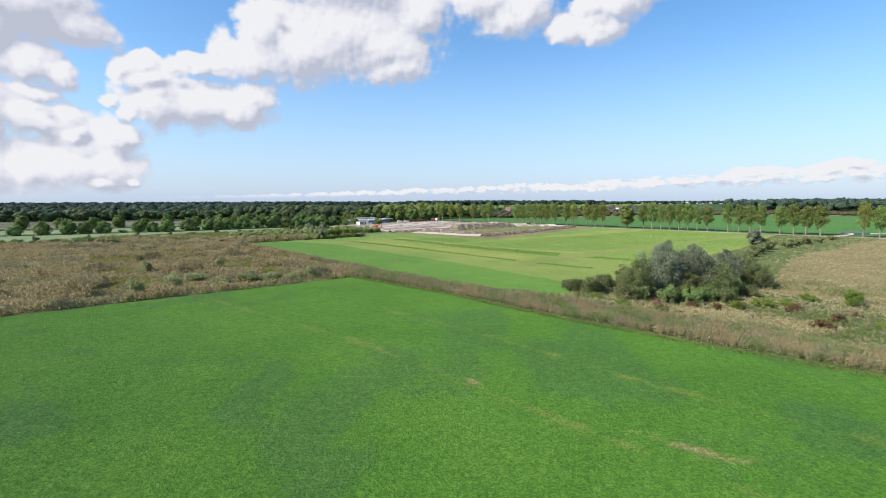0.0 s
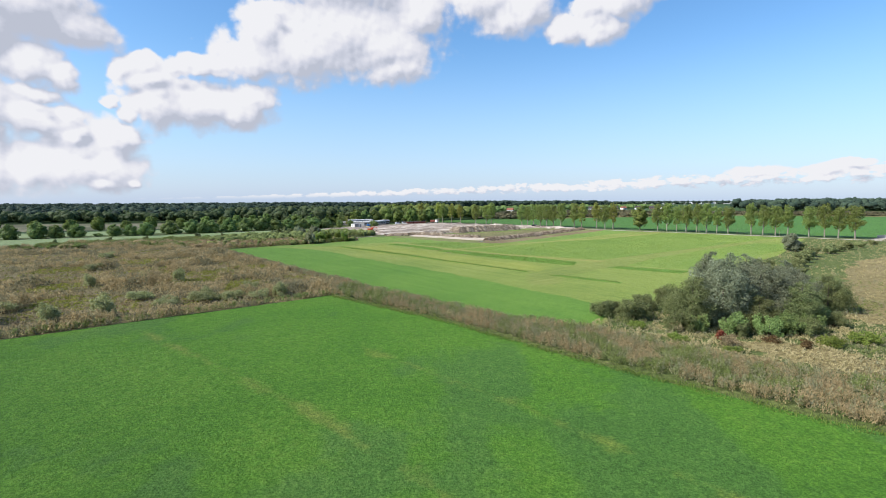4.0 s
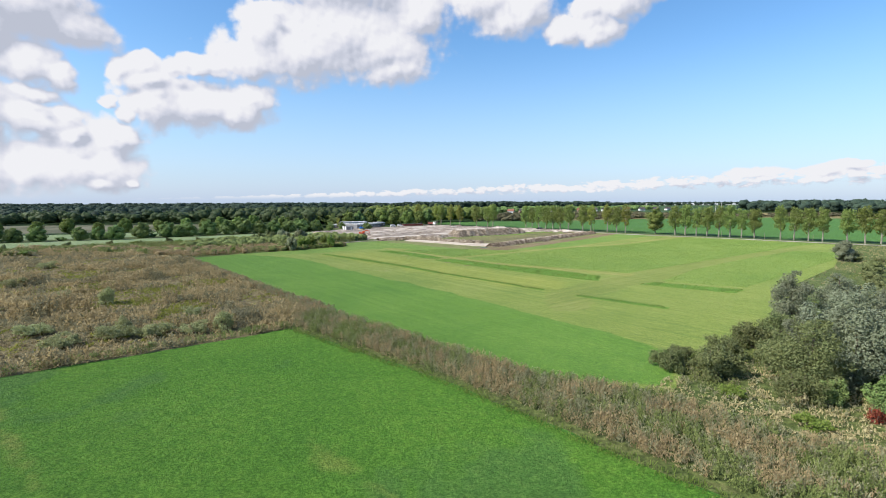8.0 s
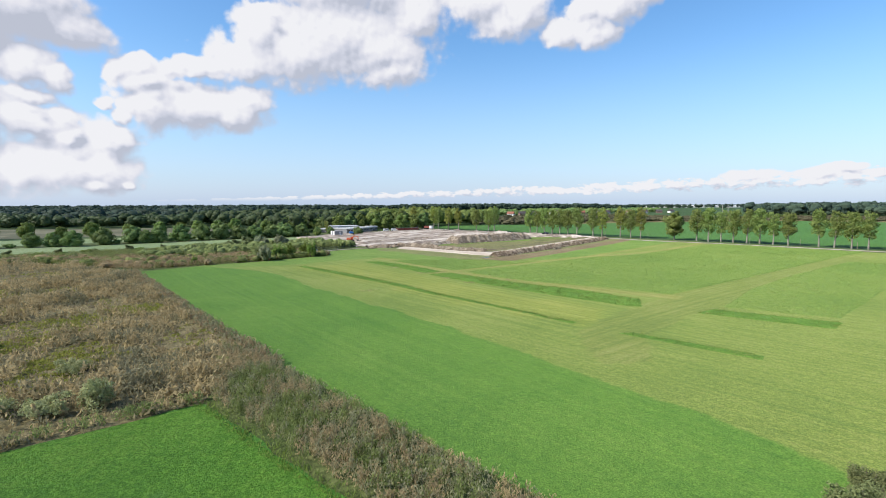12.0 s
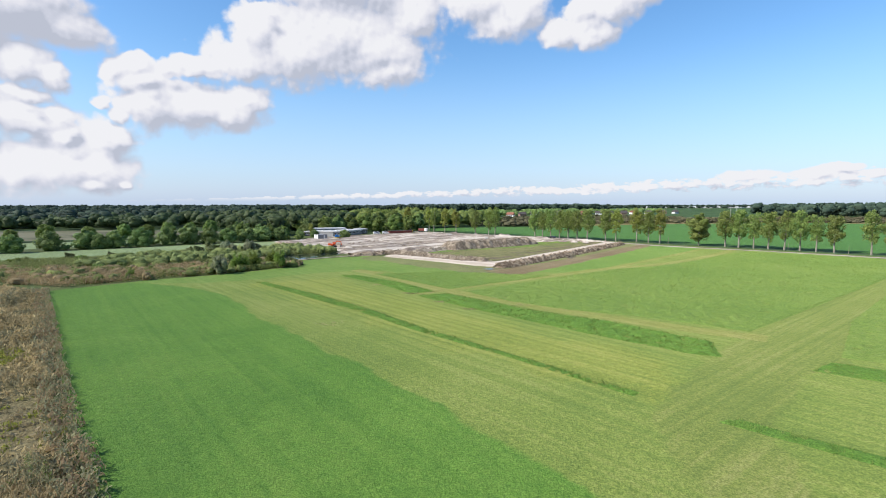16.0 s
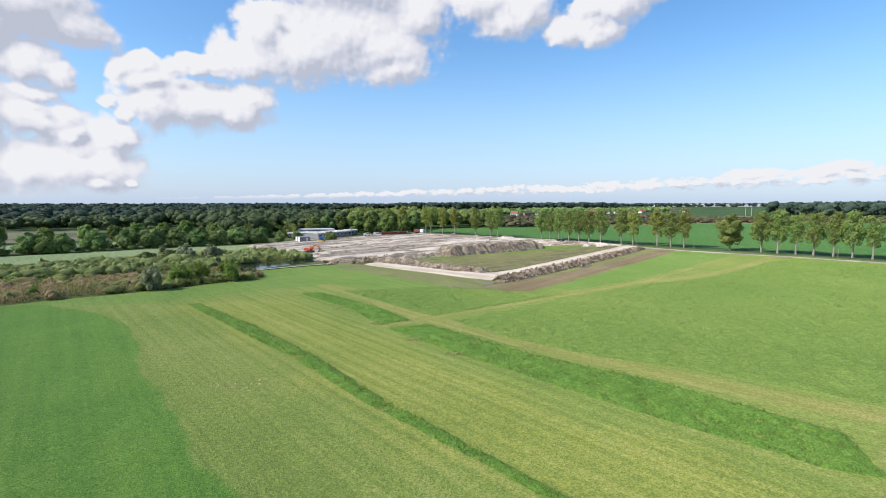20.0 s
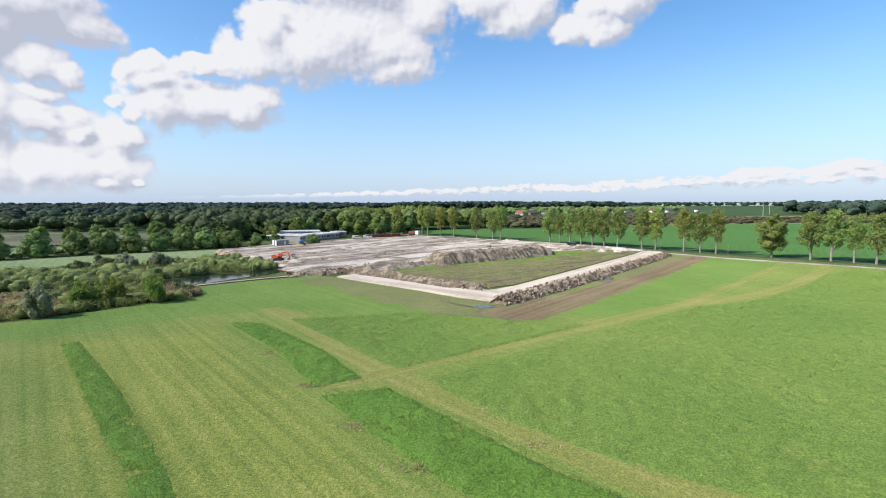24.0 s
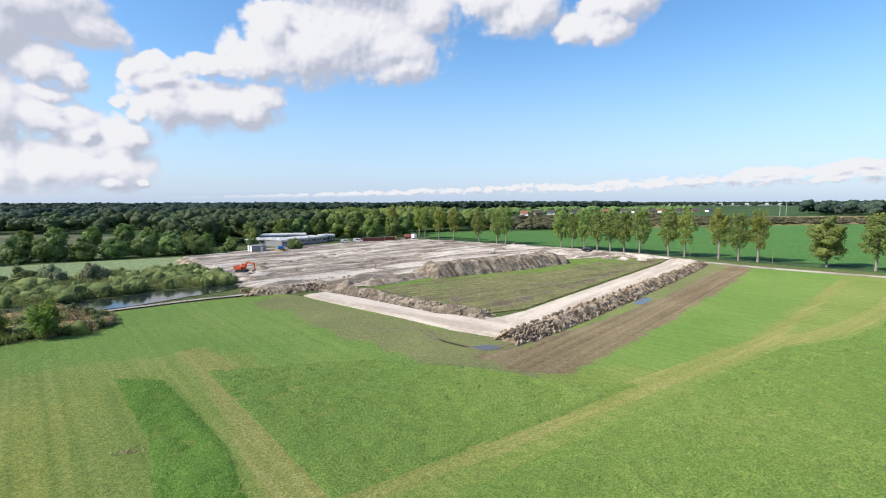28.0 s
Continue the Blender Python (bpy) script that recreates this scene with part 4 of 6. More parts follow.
def site_height(x, y, e):
    along = x * 0.69 + y * 0.72
    ruts = value_noise(along / 9.0, (-x * 0.72 + y * 0.69), 1.9) - 0.5
    lumps = fractal(x, y, 6.0, 4) - 0.5
    heaps = np.clip(fractal(x + 90, y, 13.0, 2) - 0.62, 0, 1) * 5.0
    return 0.15 + np.clip(e / 3, 0, 1) * (0.35 + ruts * 1.2 + lumps * 0.55 + heaps * 0.7)


tagged(new("sand_ground", relief("sand_ground", SITE, 0.7, site_height, M_SAND, smooth=False)), "levelled sandy building ground with ruts and damp bands", "ground", "", "structure")
# the grassed plot inside the sand roads
PLOT = [(-6, 332), (21, 304), (29, 308), (95, 392), (70, 401), (40, 382), (8, 350)]
FOOT = [(-10, 335), (0.4, 345), (14.5, 355), (40.4, 367), (60.6, 385), (88, 402)]
me = relief("inner_plot", PLOT, 0.8, lambda x, y, e: 0.16 + 0.35 * (fractal(x, y, 3.0, 3) - 0.4) * np.clip(e / 2, 0, 1), M_PLOT, growth={
    "green": lambda x, y: np.clip(1.1 * np.exp(-edge_distance(x, y, FOOT, False) / 7.0) + 1.6 * (fractal(x + 7, y, 9.0, 4) - 0.5), 0, 1),
    "mud": lambda x, y: np.clip(2.6 * (fractal(x - 30, y + 5, 6.0, 4) - 0.54) + 0.8 * np.exp(-edge_distance(x, y, [(22, 306), (90, 392)], False) / 2.5), 0, 1)})
tagged(new("inner_plot", me), "rough olive plot enclosed by sand roads", "ground", "", "structure")

# sand roads on low banks
def banked(poly, top, soft=1.3, rough=0.12):
    return lambda x, y, e: 0.02 + top * np.clip(e / soft, 0, 1) ** 0.8 + (fractal(x, y, 1.6, 3) - 0.5) * rough


ROAD_W = [(-20.5, 322.5), (-17.0, 318.5), (2.5, 302.0), (14.0, 291.5), (22.5, 286.5), (28.5, 291.5), (30.0, 303.0), (22.0, 300.5), (12.0, 303.5), (-5.0, 318.5), (-16.0, 326.5)]
ROAD_E = [(24.0, 288.0), (29.0, 292.5), (98.0, 377.5), (104.0, 389.5), (95.0, 392.0), (86.5, 379.5), (28.5, 306.0), (22.0, 300.0)]
for poly, mat in ((ROAD_W, M_SANDROAD), (ROAD_E, M_SANDROADEAST)):
    tagged(new("sand_road", relief("sand_road", poly, 0.4, banked(poly, 0.55), mat)), "pale driven sand road on a low bank", "road", "", "structure")


def ridge(name, label, line, wide, high, mat, cell=0.5, rough=0.7, steep=0.46, gullies=0.0):
    """A long heap along a line, with a ragged crest."""
    poly = lane(line, wide)
    ax, ay = (Vector(line[-1]) - Vector(line[0])).normalized()

    def shape(x, y, e):
        mid = np.clip(e / (wide * steep), 0, 1)
        gul = fractal(x, y, 2.2, 3)
        down = value_noise(x * ax + y * ay, 0.06 * (y * ax - x * ay), 0.9) - 0.5
        mid = np.clip(mid + gullies * down * 4 * mid * (1 - mid), 0, 1)
        return -0.05 + high * mid ** 0.85 * (1 - rough * 0.55 + rough * gul * 1.1) + (fractal(x + 31, y, 1.0, 3) - 0.5) * 0.5 * rough * np.clip(mid * 3, 0, 1)

    return tagged(new(name, relief(name, poly, cell, shape, mat, smooth=False)), label, "earth heap", "earth heaps", "")


ridge("earth_bank", "long grey bank of dug earth beside the sand road", [(-20.5, 334.5), (-15.0, 329.5), (0.0, 316.5), (12.0, 305.5), (21.5, 299.0)], 5.2, 2.0, M_MOUND, 0.4, 0.6, 0.46, 0.25)
ridge("spoil_mound", "high grey spoil heap with steep gullied sides", [(6.0, 351.0), (15.0, 358.5), (26.0, 365.5), (39.0, 373.5), (52.0, 386.0)], 14.0, 3.7, M_MOUND, 0.35, 0.4, 0.3, 0.3)
ridge("spoil_mound", "low broken heap of grey spoil", [(-9.0, 337.0), (-2.0, 343.0), (6.0, 350.0)], 6.0, 1.6, M_SPOIL, 0.45, 0.9)
ridge("spoil_mound", "dark turned earth at the path's end", [(-34.0, 323.0), (-27.0, 326.5), (-21.0, 331.5)], 5.0, 1.5, M_CLOD, 0.4, 0.9)
ridge("spoil_mound", "pale lumpy heap behind the grassed plot", [(60, 397), (72, 404), (84, 402), (92, 396)], 7.5, 1.5, M_SAND, 0.5, 0.8)
ridge("spoil_mound", "bank of dark soil at the site's edge", [(-86, 390), (-70, 371), (-58, 356), (-50, 347)], 5.0, 1.2, M_CLOD, 0.6, 0.8)


# low berms pushed up by the driving machines
for k, (off, start, stop, high) in enumerate(((7, 4, 30, 0.7), (14, 10, 46, 0.6), (24, 0, 62, 0.8), (33, 16, 70, 0.6), (44, 2, 58, 0.9), (54, 20, 88, 0.7), (66, 0, 60, 0.8), (78, 14, 52, 0.7))):
    line = [(-26 - 0.72 * off + 0.69 * s + math.sin(s * 0.21 + k) * 0.9, 338 + 0.69 * off + 0.72 * s) for s in np.linspace(start, stop, 7)]
    ridge("sand_berm", "low berm of pushed-up sand", line, 3.4, high, M_MOUND if k % 3 else M_SAND, 0.6, 1.0)


def cone(name, label, x, y, wide, high, mat, seed):
    poly = [(x + wide / 2 * math.cos(a * math.pi / 7) * (1 + 0.12 * math.sin(a * 3 + seed)), y + wide / 2 * math.sin(a * math.pi / 7)) for a in range(14)]
    return tagged(new(name, relief(name, poly, 0.45, lambda X, Y, e: -0.05 + 0.3 + high * np.clip(e / (wide * 0.47), 0, 1) + (fractal(X + seed, Y, 1.5, 3) - 0.5) * 0.35 * np.clip(e, 0, 1), mat)),
                  label, "earth heap", "earth heaps")


for k, (x, y, wide, high, mat) in enumerate(((-39.5, 344.5, 13, 2.3, M_SAND), (-47.0, 351.5, 8, 1.2, M_SAND), (-47.0, 366.0, 8, 1.4, M_SPOIL), (-31.0, 361.0, 5, 1.0, M_SANDROAD), (-7, 341, 3.6, 1.5, M_SPOIL),
                                            (-4, 344, 3.4, 1.4, M_SPOIL), (0, 347, 3.8, 1.6, M_SPOIL), (3, 349.5, 3.4, 1.3, M_SPOIL), (-13, 336.5, 4.5, 1.7, M_SPOIL),
                                            (44, 440, 7, 2.2, M_SAND), (36, 424, 9, 1.6, M_SPOIL), (73, 394, 5, 1.6, M_SAND), (78, 391, 5, 1.5, M_SAND),
                                            (84, 389.5, 4, 1.2, M_SAND), (28, 430, 6, 1.3, M_SAND), (52, 418, 8, 1.3, M_SPOIL))):
    cone("sand_heap" if mat is not M_SPOIL else "earth_mound", "tipped heap of pale sand" if mat is not M_SPOIL else "tipped mound of grey earth", x, y, wide, high, mat, k)

for poly in ([(53.0, 312.5), (55.5, 313.0), (59.5, 319.0), (58.8, 321.0), (56.5, 319.5)], [(17.3, 282.1), (20.0, 282.9), (22.4, 281.5), (19.3, 279.8)], [(40, 392), (43, 391), (46, 394), (43, 395)]):
    sheet("puddle", poly, 0.13, M_PUDDLE, "shallow puddle on turned soil", "water", 0.15, 1.0)

# wheel ruts pressed into the trodden grass round the site's corner
for line in ([(-1.5, 291.5), (8.5, 293.0), (11.0, 286.5), (16.3, 281.8), (22.6, 283.0), (28.6, 285.2)], [(10.0, 291.6), (13.2, 284.6), (18.0, 280.4), (23.4, 280.6)], [(22.6, 280.9), (33.8, 290.0), (49.0, 304.4), (67.0, 324.5), (86.0, 347.0)]):
    sheet("wheel_rut", lane(line, 0.4), 0.125, M_SOIL, "dark wheel rut in trodden grass", "rut", 0.08, 1.5)

# the clod wall along the outer side of the eastern sand road
wall_root = ridge("clod_bank", "rough wall of dug clods beside the sand road", [(22.9, 284.2), (32.3, 293.6), (52.0, 317.3), (75.0, 346.0), (98.5, 375.5)], 4.6, 1.8, M_CLOD, 0.4, 0.9)
clod_meshes = []
for k in range(6):
    bm = bmesh.new()
    bmesh.ops.create_icosphere(bm, subdivisions=1, radius=0.5)
    r = np.random.default_rng(40 + k)
    for v in bm.verts:
        v.co = Vector((v.co.x * r.uniform(0.6, 1.3), v.co.y * r.uniform(0.6, 1.2), v.co.z * r.uniform(0.5, 1.0)))
    me = bpy.data.meshes.new("clod")
    bm.to_mesh(me)
    bm.free()
    me.materials.append(M_CLOD if k % 3 else M_SPOIL)
    clod_meshes.append(me)
a0, a1 = Vector((23.2, 285.2)), Vector((99.0, 375.8))
side = Vector(((a1 - a0).y, -(a1 - a0).x)).normalized()
for k in range(290):
    f = random.random() ** 1.25
    s = random.uniform(-1.6, 2.1)
    p = a0.lerp(a1, f) + side * s
    size = random.uniform(0.5, 1.1)
    ob = part("clod", clod_meshes[k % 6], None, wall_root)
    ob.matrix_basis = Matrix.LocRotScale((p.x, p.y, 1.65 * max(0.06, (2.1 - abs(s)) / 2.0) ** 0.85 + 0.12), Euler((random.uniform(0, 6), random.uniform(0, 6), random.uniform(0, 6))), (size, size, size))


# smaller clods all over the bank's face, past counting
def rubble(name, label, line, wide, high, count, size, mat, seed):
    r = np.random.default_rng(seed)
    base = bmesh.new()
    bmesh.ops.create_icosphere(base, subdivisions=1, radius=0.5)
    V0 = np.array([v.co[:] for v in base.verts])
    F0 = np.array([[v.index for v in f.verts] for f in base.faces])
    base.free()
    P = [np.array(p, float) for p in line]
    seg = r.integers(0, len(P) - 1, count)
    f = r.random(count)
    a, b = np.array(P)[seg], np.array(P)[seg + 1]
    d = (b - a) / np.linalg.norm(b - a, axis=1)[:, None]
    s = r.uniform(-wide / 2, wide / 2, count)
    c = a + (b - a) * f[:, None] + np.stack([d[:, 1], -d[:, 0]], 1) * s[:, None]
    z = high * np.clip(1 - np.abs(s) / (wide / 2), 0.02, 1) ** 0.85
    sc = size * r.uniform(0.5, 1.4, (count, 1, 1)) * r.uniform(0.6, 1.25, (count, 1, 3))
    V = V0[None] * (1 + r.normal(0, 0.18, (count, len(V0), 1))) * sc + np.concatenate([c, z[:, None] + 0.06], 1)[:, None]
    F = F0[None] + (np.arange(count) * len(V0))[:, None, None]
    return tagged(new(name, mesh_of(name, V.reshape(-1, 3), F.reshape(-1, 3), mat)), label, "clods", "", "stuff")


WALL_LINE = [(22.7, 284.0), (32.3, 293.6), (52.0, 317.3), (75.0, 346.0), (98.5, 375.5)]
rubble("clods", "crumbled clods over the face of the bank", WALL_LINE, 4.9, 1.75, 3200, 0.42, M_CLOD, 5)
rubble("clods", "crumbled clods on the grey earth bank", [(-20.5, 334.5), (-15.0, 329.5), (0.0, 316.5), (12.0, 305.5), (21.5, 299.0)], 5.4, 1.9, 1100, 0.36, M_SPOIL, 6)
rubble("clods", "lumps at the foot of the spoil heap", [(4.5, 347.0), (15.0, 353.0), (25.0, 359.0), (38.0, 366.0), (48.0, 376.0)], 3.0, 0.4, 260, 0.55, M_SPOIL, 7)
rubble("clods", "lumps scattered over the sand", [(-30, 335), (-5, 365), (25, 400), (60, 425)], 34.0, 0.55, 420, 0.5, M_SAND, 8)
rubble("clods", "dark lumps at the path's end", [(-35.0, 322.5), (-27.0, 326.5), (-20.0, 332.0)], 5.4, 1.5, 260, 0.55, M_CLOD, 9)

# ---- machines, buildings ----
def turn(x, y, z, degrees, size=1.0):
    return Matrix.LocRotScale((x, y, z), Euler((0, 0, radians(degrees))), (size, size, size))


def excavator(at):
    root = thing("excavator", "orange tracked excavator with its arm bent down to the sand", "excavator", "", at)
    for y in (-1.25, 0.65):
        bm = bmesh.new()
        ring = [(2.0 * s * (1 - 0.0) + 0.0, z) for s, z in ((-0.85, 0.0), (0.85, 0.0), (1.0, 0.25), (1.0, 0.6), (0.85, 0.85), (-0.85, 0.85), (-1.0, 0.6), (-1.0, 0.25))]
        lo = [bm.verts.new((x, y, z)) for x, z in ring]
        hi = [bm.verts.new((x, y + 0.6, z)) for x, z in ring]
        bm.faces.new(lo)
        bm.faces.new(hi[::-1])
        for k in range(8):
            bm.faces.new((lo[k], hi[k], hi[(k + 1) % 8], lo[(k + 1) % 8]))
        part("track", bm, M_BLACK, root, "black steel crawler track")
    part("undercarriage", boxes((-1.0, 1.0, -0.7, 0.7, 0.4, 1.05), bevel=0.05), M_STEEL, root)
    part("engine_house", boxes((-2.6, 0.5, -1.3, 1.3, 1.05, 2.05), (-2.6, -1.5, -1.25, 1.25, 2.05, 2.35), bevel=0.12), M_ORANGE, root)
    cab = part("cab", boxes((-0.4, 1.1, 0.35, 1.3, 1.05, 2.95), bevel=0.12), M_ORANGE, root)
    part("window", boxes((0.0, 1.13, 0.5, 1.33, 1.85, 2.75), bevel=0.03), M_GLASS, cab, "dark cab window")
    for name, pts, wide in (("boom", [(0.7, 1.7), (2.0, 3.7), (2.5, 3.85), (4.9, 3.3), (4.85, 3.0), (2.6, 3.3), (2.2, 3.2), (1.1, 1.3)], 0.45),
                            ("stick", [(4.6, 3.6), (5.0, 3.55), (5.25, 1.2), (4.95, 1.1)], 0.35),
                            ("bucket", [(4.8, 1.2), (5.3, 1.25), (5.2, 0.55), (4.6, 0.2), (4.2, 0.5), (4.25, 0.9)], 1.1)):
        bm = bmesh.new()
        lo = [bm.verts.new((x, -wide / 2 - 0.2, z)) for x, z in pts]
        hi = [bm.verts.new((x, wide / 2 - 0.2, z)) for x, z in pts]
        bm.faces.new(lo)
        bm.faces.new(hi[::-1])
        for k in range(len(pts)):
            j = (k + 1) % len(pts)
            bm.faces.new((lo[k], hi[k], hi[j], lo[j]))
        bmesh.ops.recalc_face_normals(bm, faces=bm.faces[:])
        part(name, bm, M_ORANGE if name != "bucket" else M_STEEL, root)
    bm = bmesh.new()
    limb(bm, (1.2, -0.2, 1.5), (2.6, -0.2, 2.7), 0.09, 0.07)
    part("cylinder", bm, M_STEEL, root, "steel hydraulic cylinder")
    return root


excavator(turn(-47.5, 353.0, 1.25, -8, 0.82))


def flat_building(name, label, at, length, depth, tall, wall_mat, bays, group=""):
    """A low flat-roofed block with a window band and a fascia."""
    root = thing(name, label, "building", group, at)
    part("wall", boxes((0, length, 0, depth, -0.1, tall - 0.35)), wall_mat, root)
    part("roof", boxes((-0.25, length + 0.25, -0.25, depth + 0.25, tall - 0.35, tall)), M_ROOFFLAT, root, "pale felt roof")
    part("fascia", boxes((-0.3, length + 0.3, -0.3, -0.252, tall - 0.45, tall + 0.08)), M_WHITE, root, "white fascia")
    step = length / bays
    for k in range(bays):
        win = part("window", boxes((k * step + step * 0.12, (k + 1) * step - step * 0.12, -0.05, 0.05, tall * 0.33, tall * 0.78)), M_WHITE, root, "white framed window")
        for j in range(2):
            a = k * step + step * (0.16 + 0.36 * j)
            part("pane", boxes((a, a + step * 0.31, -0.08, -0.02, tall * 0.37, tall * 0.74)), M_GLASS, win)
    for k in range(max(1, int(length / 7))):
        part("rooflight", boxes((3 + k * 6.5, 4.4 + k * 6.5, depth * 0.4, depth * 0.4 + 1.4, tall, tall + 0.4), bevel=0.05), M_WHITE, root, "white domed rooflight")
    return root


flat_building("school_building", "low flat-roofed building with grey walls and white window band", turn(-87.5, 453, 0.0, -8), 20, 14, 3.2, M_DARKGREY, 8)
flat_building("school_building", "low flat-roofed wing with pale walls and windows", turn(-66.5, 444.0, 0.0, 62), 32, 12, 3.4, M_GREY, 8)
flat_building("school_building", "flat-roofed hall with white upper walls", turn(-86.0, 466.0, 0.0, 18), 24, 14, 4.2, M_GREY, 5)
flat_building("school_building", "dark brick block with a flat roof", turn(-56.0, 474.0, 0.0, 20), 8, 9, 3.6, M_DARKGREY, 3)


def container(label, at, length, mat, end_mat):
    root = thing("site_cabin", label, "cabin", "site cabins", at)
    # sun and shade set as paint: grey long side, white sunlit end
    part("body", boxes((0, length, 0, 2.45, 0.15, 2.75), bevel=0.03), mat, root)
    part("end_wall", boxes((-0.03, -0.004, 0.08, 2.37, 0.25, 2.65)), end_mat, root, "end wall whitened as the sunlit face")
    for k in range(int(length / 0.6)):
        part("rib", boxes((0.3 + k * 0.6, 0.38 + k * 0.6, -0.03, -0.003, 0.3, 2.6)), mat, root)
    part("door", boxes((length * 0.6, length * 0.6 + 0.9, -0.05, -0.031, 0.25, 2.25)), M_WHITE, root)
    for x in (0.1, length - 0.3):
        part("skid", boxes((x, x + 0.2, 0.1, 2.35, -0.05, 0.15)), M_STEEL, root)
    return root


container("steel site cabin, its sunlit end painted white, its shaded side grey", turn(-69.5, 415.5, 0.45, 38), 6.0, M_GREY, M_WHITE)
container("steel site cabin, its sunlit end painted white, its shaded side grey", turn(-71.5, 418.0, 0.45, 38), 6.0, M_GREY, M_WHITE)
blue = thing("machine_box", "blue steel box standing on sand", "machine", "", turn(-60.5, 421.5, 0.35, 20))
part("body", boxes((0, 2.6, 0, 1.6, 0.1, 1.9), bevel=0.06), M_BLUE, blue)
part("hood", boxes((0.2, 1.4, 0.1, 1.5, 1.9, 2.3), bevel=0.06), M_BLUE, blue)
yel = thing("site_trailer", "low yellow trailer beside the blue box", "trailer", "", turn(-61.0, 419.0, 0.3, 12))
part("deck", boxes((0, 4.6, 0, 1.8, 0.55, 0.85), bevel=0.04), M_YELLOW, yel)
part("load", boxes((2.0, 4.4, 0.2, 1.6, 0.86, 1.15), bevel=0.04), M_BLACK, yel)
for x in (0.9, 3.7):
    for y in (-0.05, 1.65):
        bm = bmesh.new()
        bmesh.ops.create_cone(bm, cap_ends=True, segments=14, radius1=0.4, radius2=0.4, depth=0.2, matrix=Matrix.Translation((x, y + 0.1, 0.4)) @ Matrix.Rotation(radians(90), 4, "X"))
        part("wheel", bm, M_BLACK, yel)


def bridge(at):
    root = thing("culvert_bridge", "low concrete culvert bridge with grey parapets", "bridge", "", at)
    part("deck", boxes((0, 14, 0, 6, -0.2, 0.35)), M_CONCRETE, root)
    for y in (-0.35, 6.02):
        part("parapet", boxes((0, 14, y, y + 0.33, -0.2, 1.2), bevel=0.05), M_CONCRETE, root)
    return root


bridge(turn(238, 288, 0.05, 18))


def vehicle(name, label, category, at, length, tall, paint, boxy=False):
    root = thing(name, label, category, "", at)
    prof = [(0, 0.35), (0, 0.85), (0.22, 1.0), (0.30, tall), (0.82, tall), (0.98, 0.98), (1.0, 0.4)] if not boxy else [(0, 0.35), (0, tall), (0.78, tall), (0.86, tall * 0.62), (1.0, tall * 0.5), (1.0, 0.4)]
    bm = bmesh.new()
    lo = [bm.verts.new((x * length, 0, z)) for x, z in prof]
    hi = [bm.verts.new((x * length, 1.8, z)) for x, z in prof]
    bm.faces.new(lo)
    bm.faces.new(hi[::-1])
    for k in range(len(prof)):
        j = (k + 1) % len(prof)
        bm.faces.new((lo[k], hi[k], hi[j], lo[j]))
    bmesh.ops.recalc_face_normals(bm, faces=bm.faces[:])
    part("body", bm, paint, root)
    part("window", boxes((length * 0.3, length * 0.8, -0.02, 1.82, tall * 0.66, tall * 0.93)), M_GLASS, root, "dark side windows")
    for x in (0.18, 0.80):
        for y in (0.0, 1.62):
            bm = bmesh.new()
            bmesh.ops.create_cone(bm, cap_ends=True, segments=14, radius1=0.34, radius2=0.34, depth=0.22, matrix=Matrix.Translation((x * length, y + 0.09, 0.34)) @ Matrix.Rotation(radians(90), 4, "X"))
            part("wheel", bm, M_BLACK, root)
    return root


vehicle("car", "black car parked on the sandy track", "car", turn(70.5, 421.0, 0.35, -38), 4.4, 1.45, M_CARBLACK)
vehicle("van", "white van parked at the far end of the site", "van", turn(-36.5, 466.0, 0.35, 10), 4.8, 1.95, M_WHITE, True)
vehicle("van", "white van parked beside rubble", "van", turn(-42.0, 462.0, 0.35, 15), 4.6, 1.9, M_WHITE, True)
truck = thing("tipper_truck", "tipper truck with a pale cab and dark body", "truck", "", turn(-12.0, 488.0, 0.4, -30))
part("cab", boxes((5.2, 7.2, 0, 2.4, 0.7, 3.0), bevel=0.12), M_WHITE, truck)
part("body", boxes((0, 5.0, 0, 2.45, 1.1, 2.7), bevel=0.06), M_REDBROWN, truck)
part("chassis", boxes((0, 7.0, 0.6, 1.8, 0.6, 1.05)), M_BLACK, truck)
for x in (1.0, 2.2, 6.1):
    for y in (0.05, 2.1):
        bm = bmesh.new()
        bmesh.ops.create_cone(bm, cap_ends=True, segments=14, radius1=0.5, radius2=0.5, depth=0.3, matrix=Matrix.Translation((x, y + 0.1, 0.5)) @ Matrix.Rotation(radians(90), 4, "X"))
        part("wheel", bm, M_BLACK, truck)
for x, y, turned_by in ((-32.0, 470.5, 25), (-26.5, 473.5, 25), (-21.0, 477.0, 25)):
    skip = thing("skip", "rust red steel skip", "skip", "skips", turn(x, y, 0.35, turned_by))
    part("body", boxes((0, 5.6, 0, 2.2, 0.1, 1.9), bevel=0.08), M_REDBROWN, skip)
    for k in range(5):
        part("rib", boxes((0.4 + k * 1.15, 0.52 + k * 1.15, -0.08, -0.004, 0.1, 1.85)), M_REDBROWN, skip)
    part("rim", boxes((-0.06, 5.66, -0.1, 2.3, 1.9, 2.0)), M_STEEL, skip)
digger = thing("loader", "small dark loader beside the truck", "loader", "", turn(-19.0, 485.0, 0.35, 0))
part("body", boxes((0, 3.0, 0, 1.9, 0.6, 1.7), bevel=0.1), M_YELLOW, digger)
part("cab", boxes((0.8, 2.0, 0.3, 1.6, 1.7, 2.7), bevel=0.08), M_BLACK, digger)
part("bucket", boxes((3.2, 4.0, -0.1, 2.0, 0.2, 0.9), bevel=0.06), M_STEEL, digger)
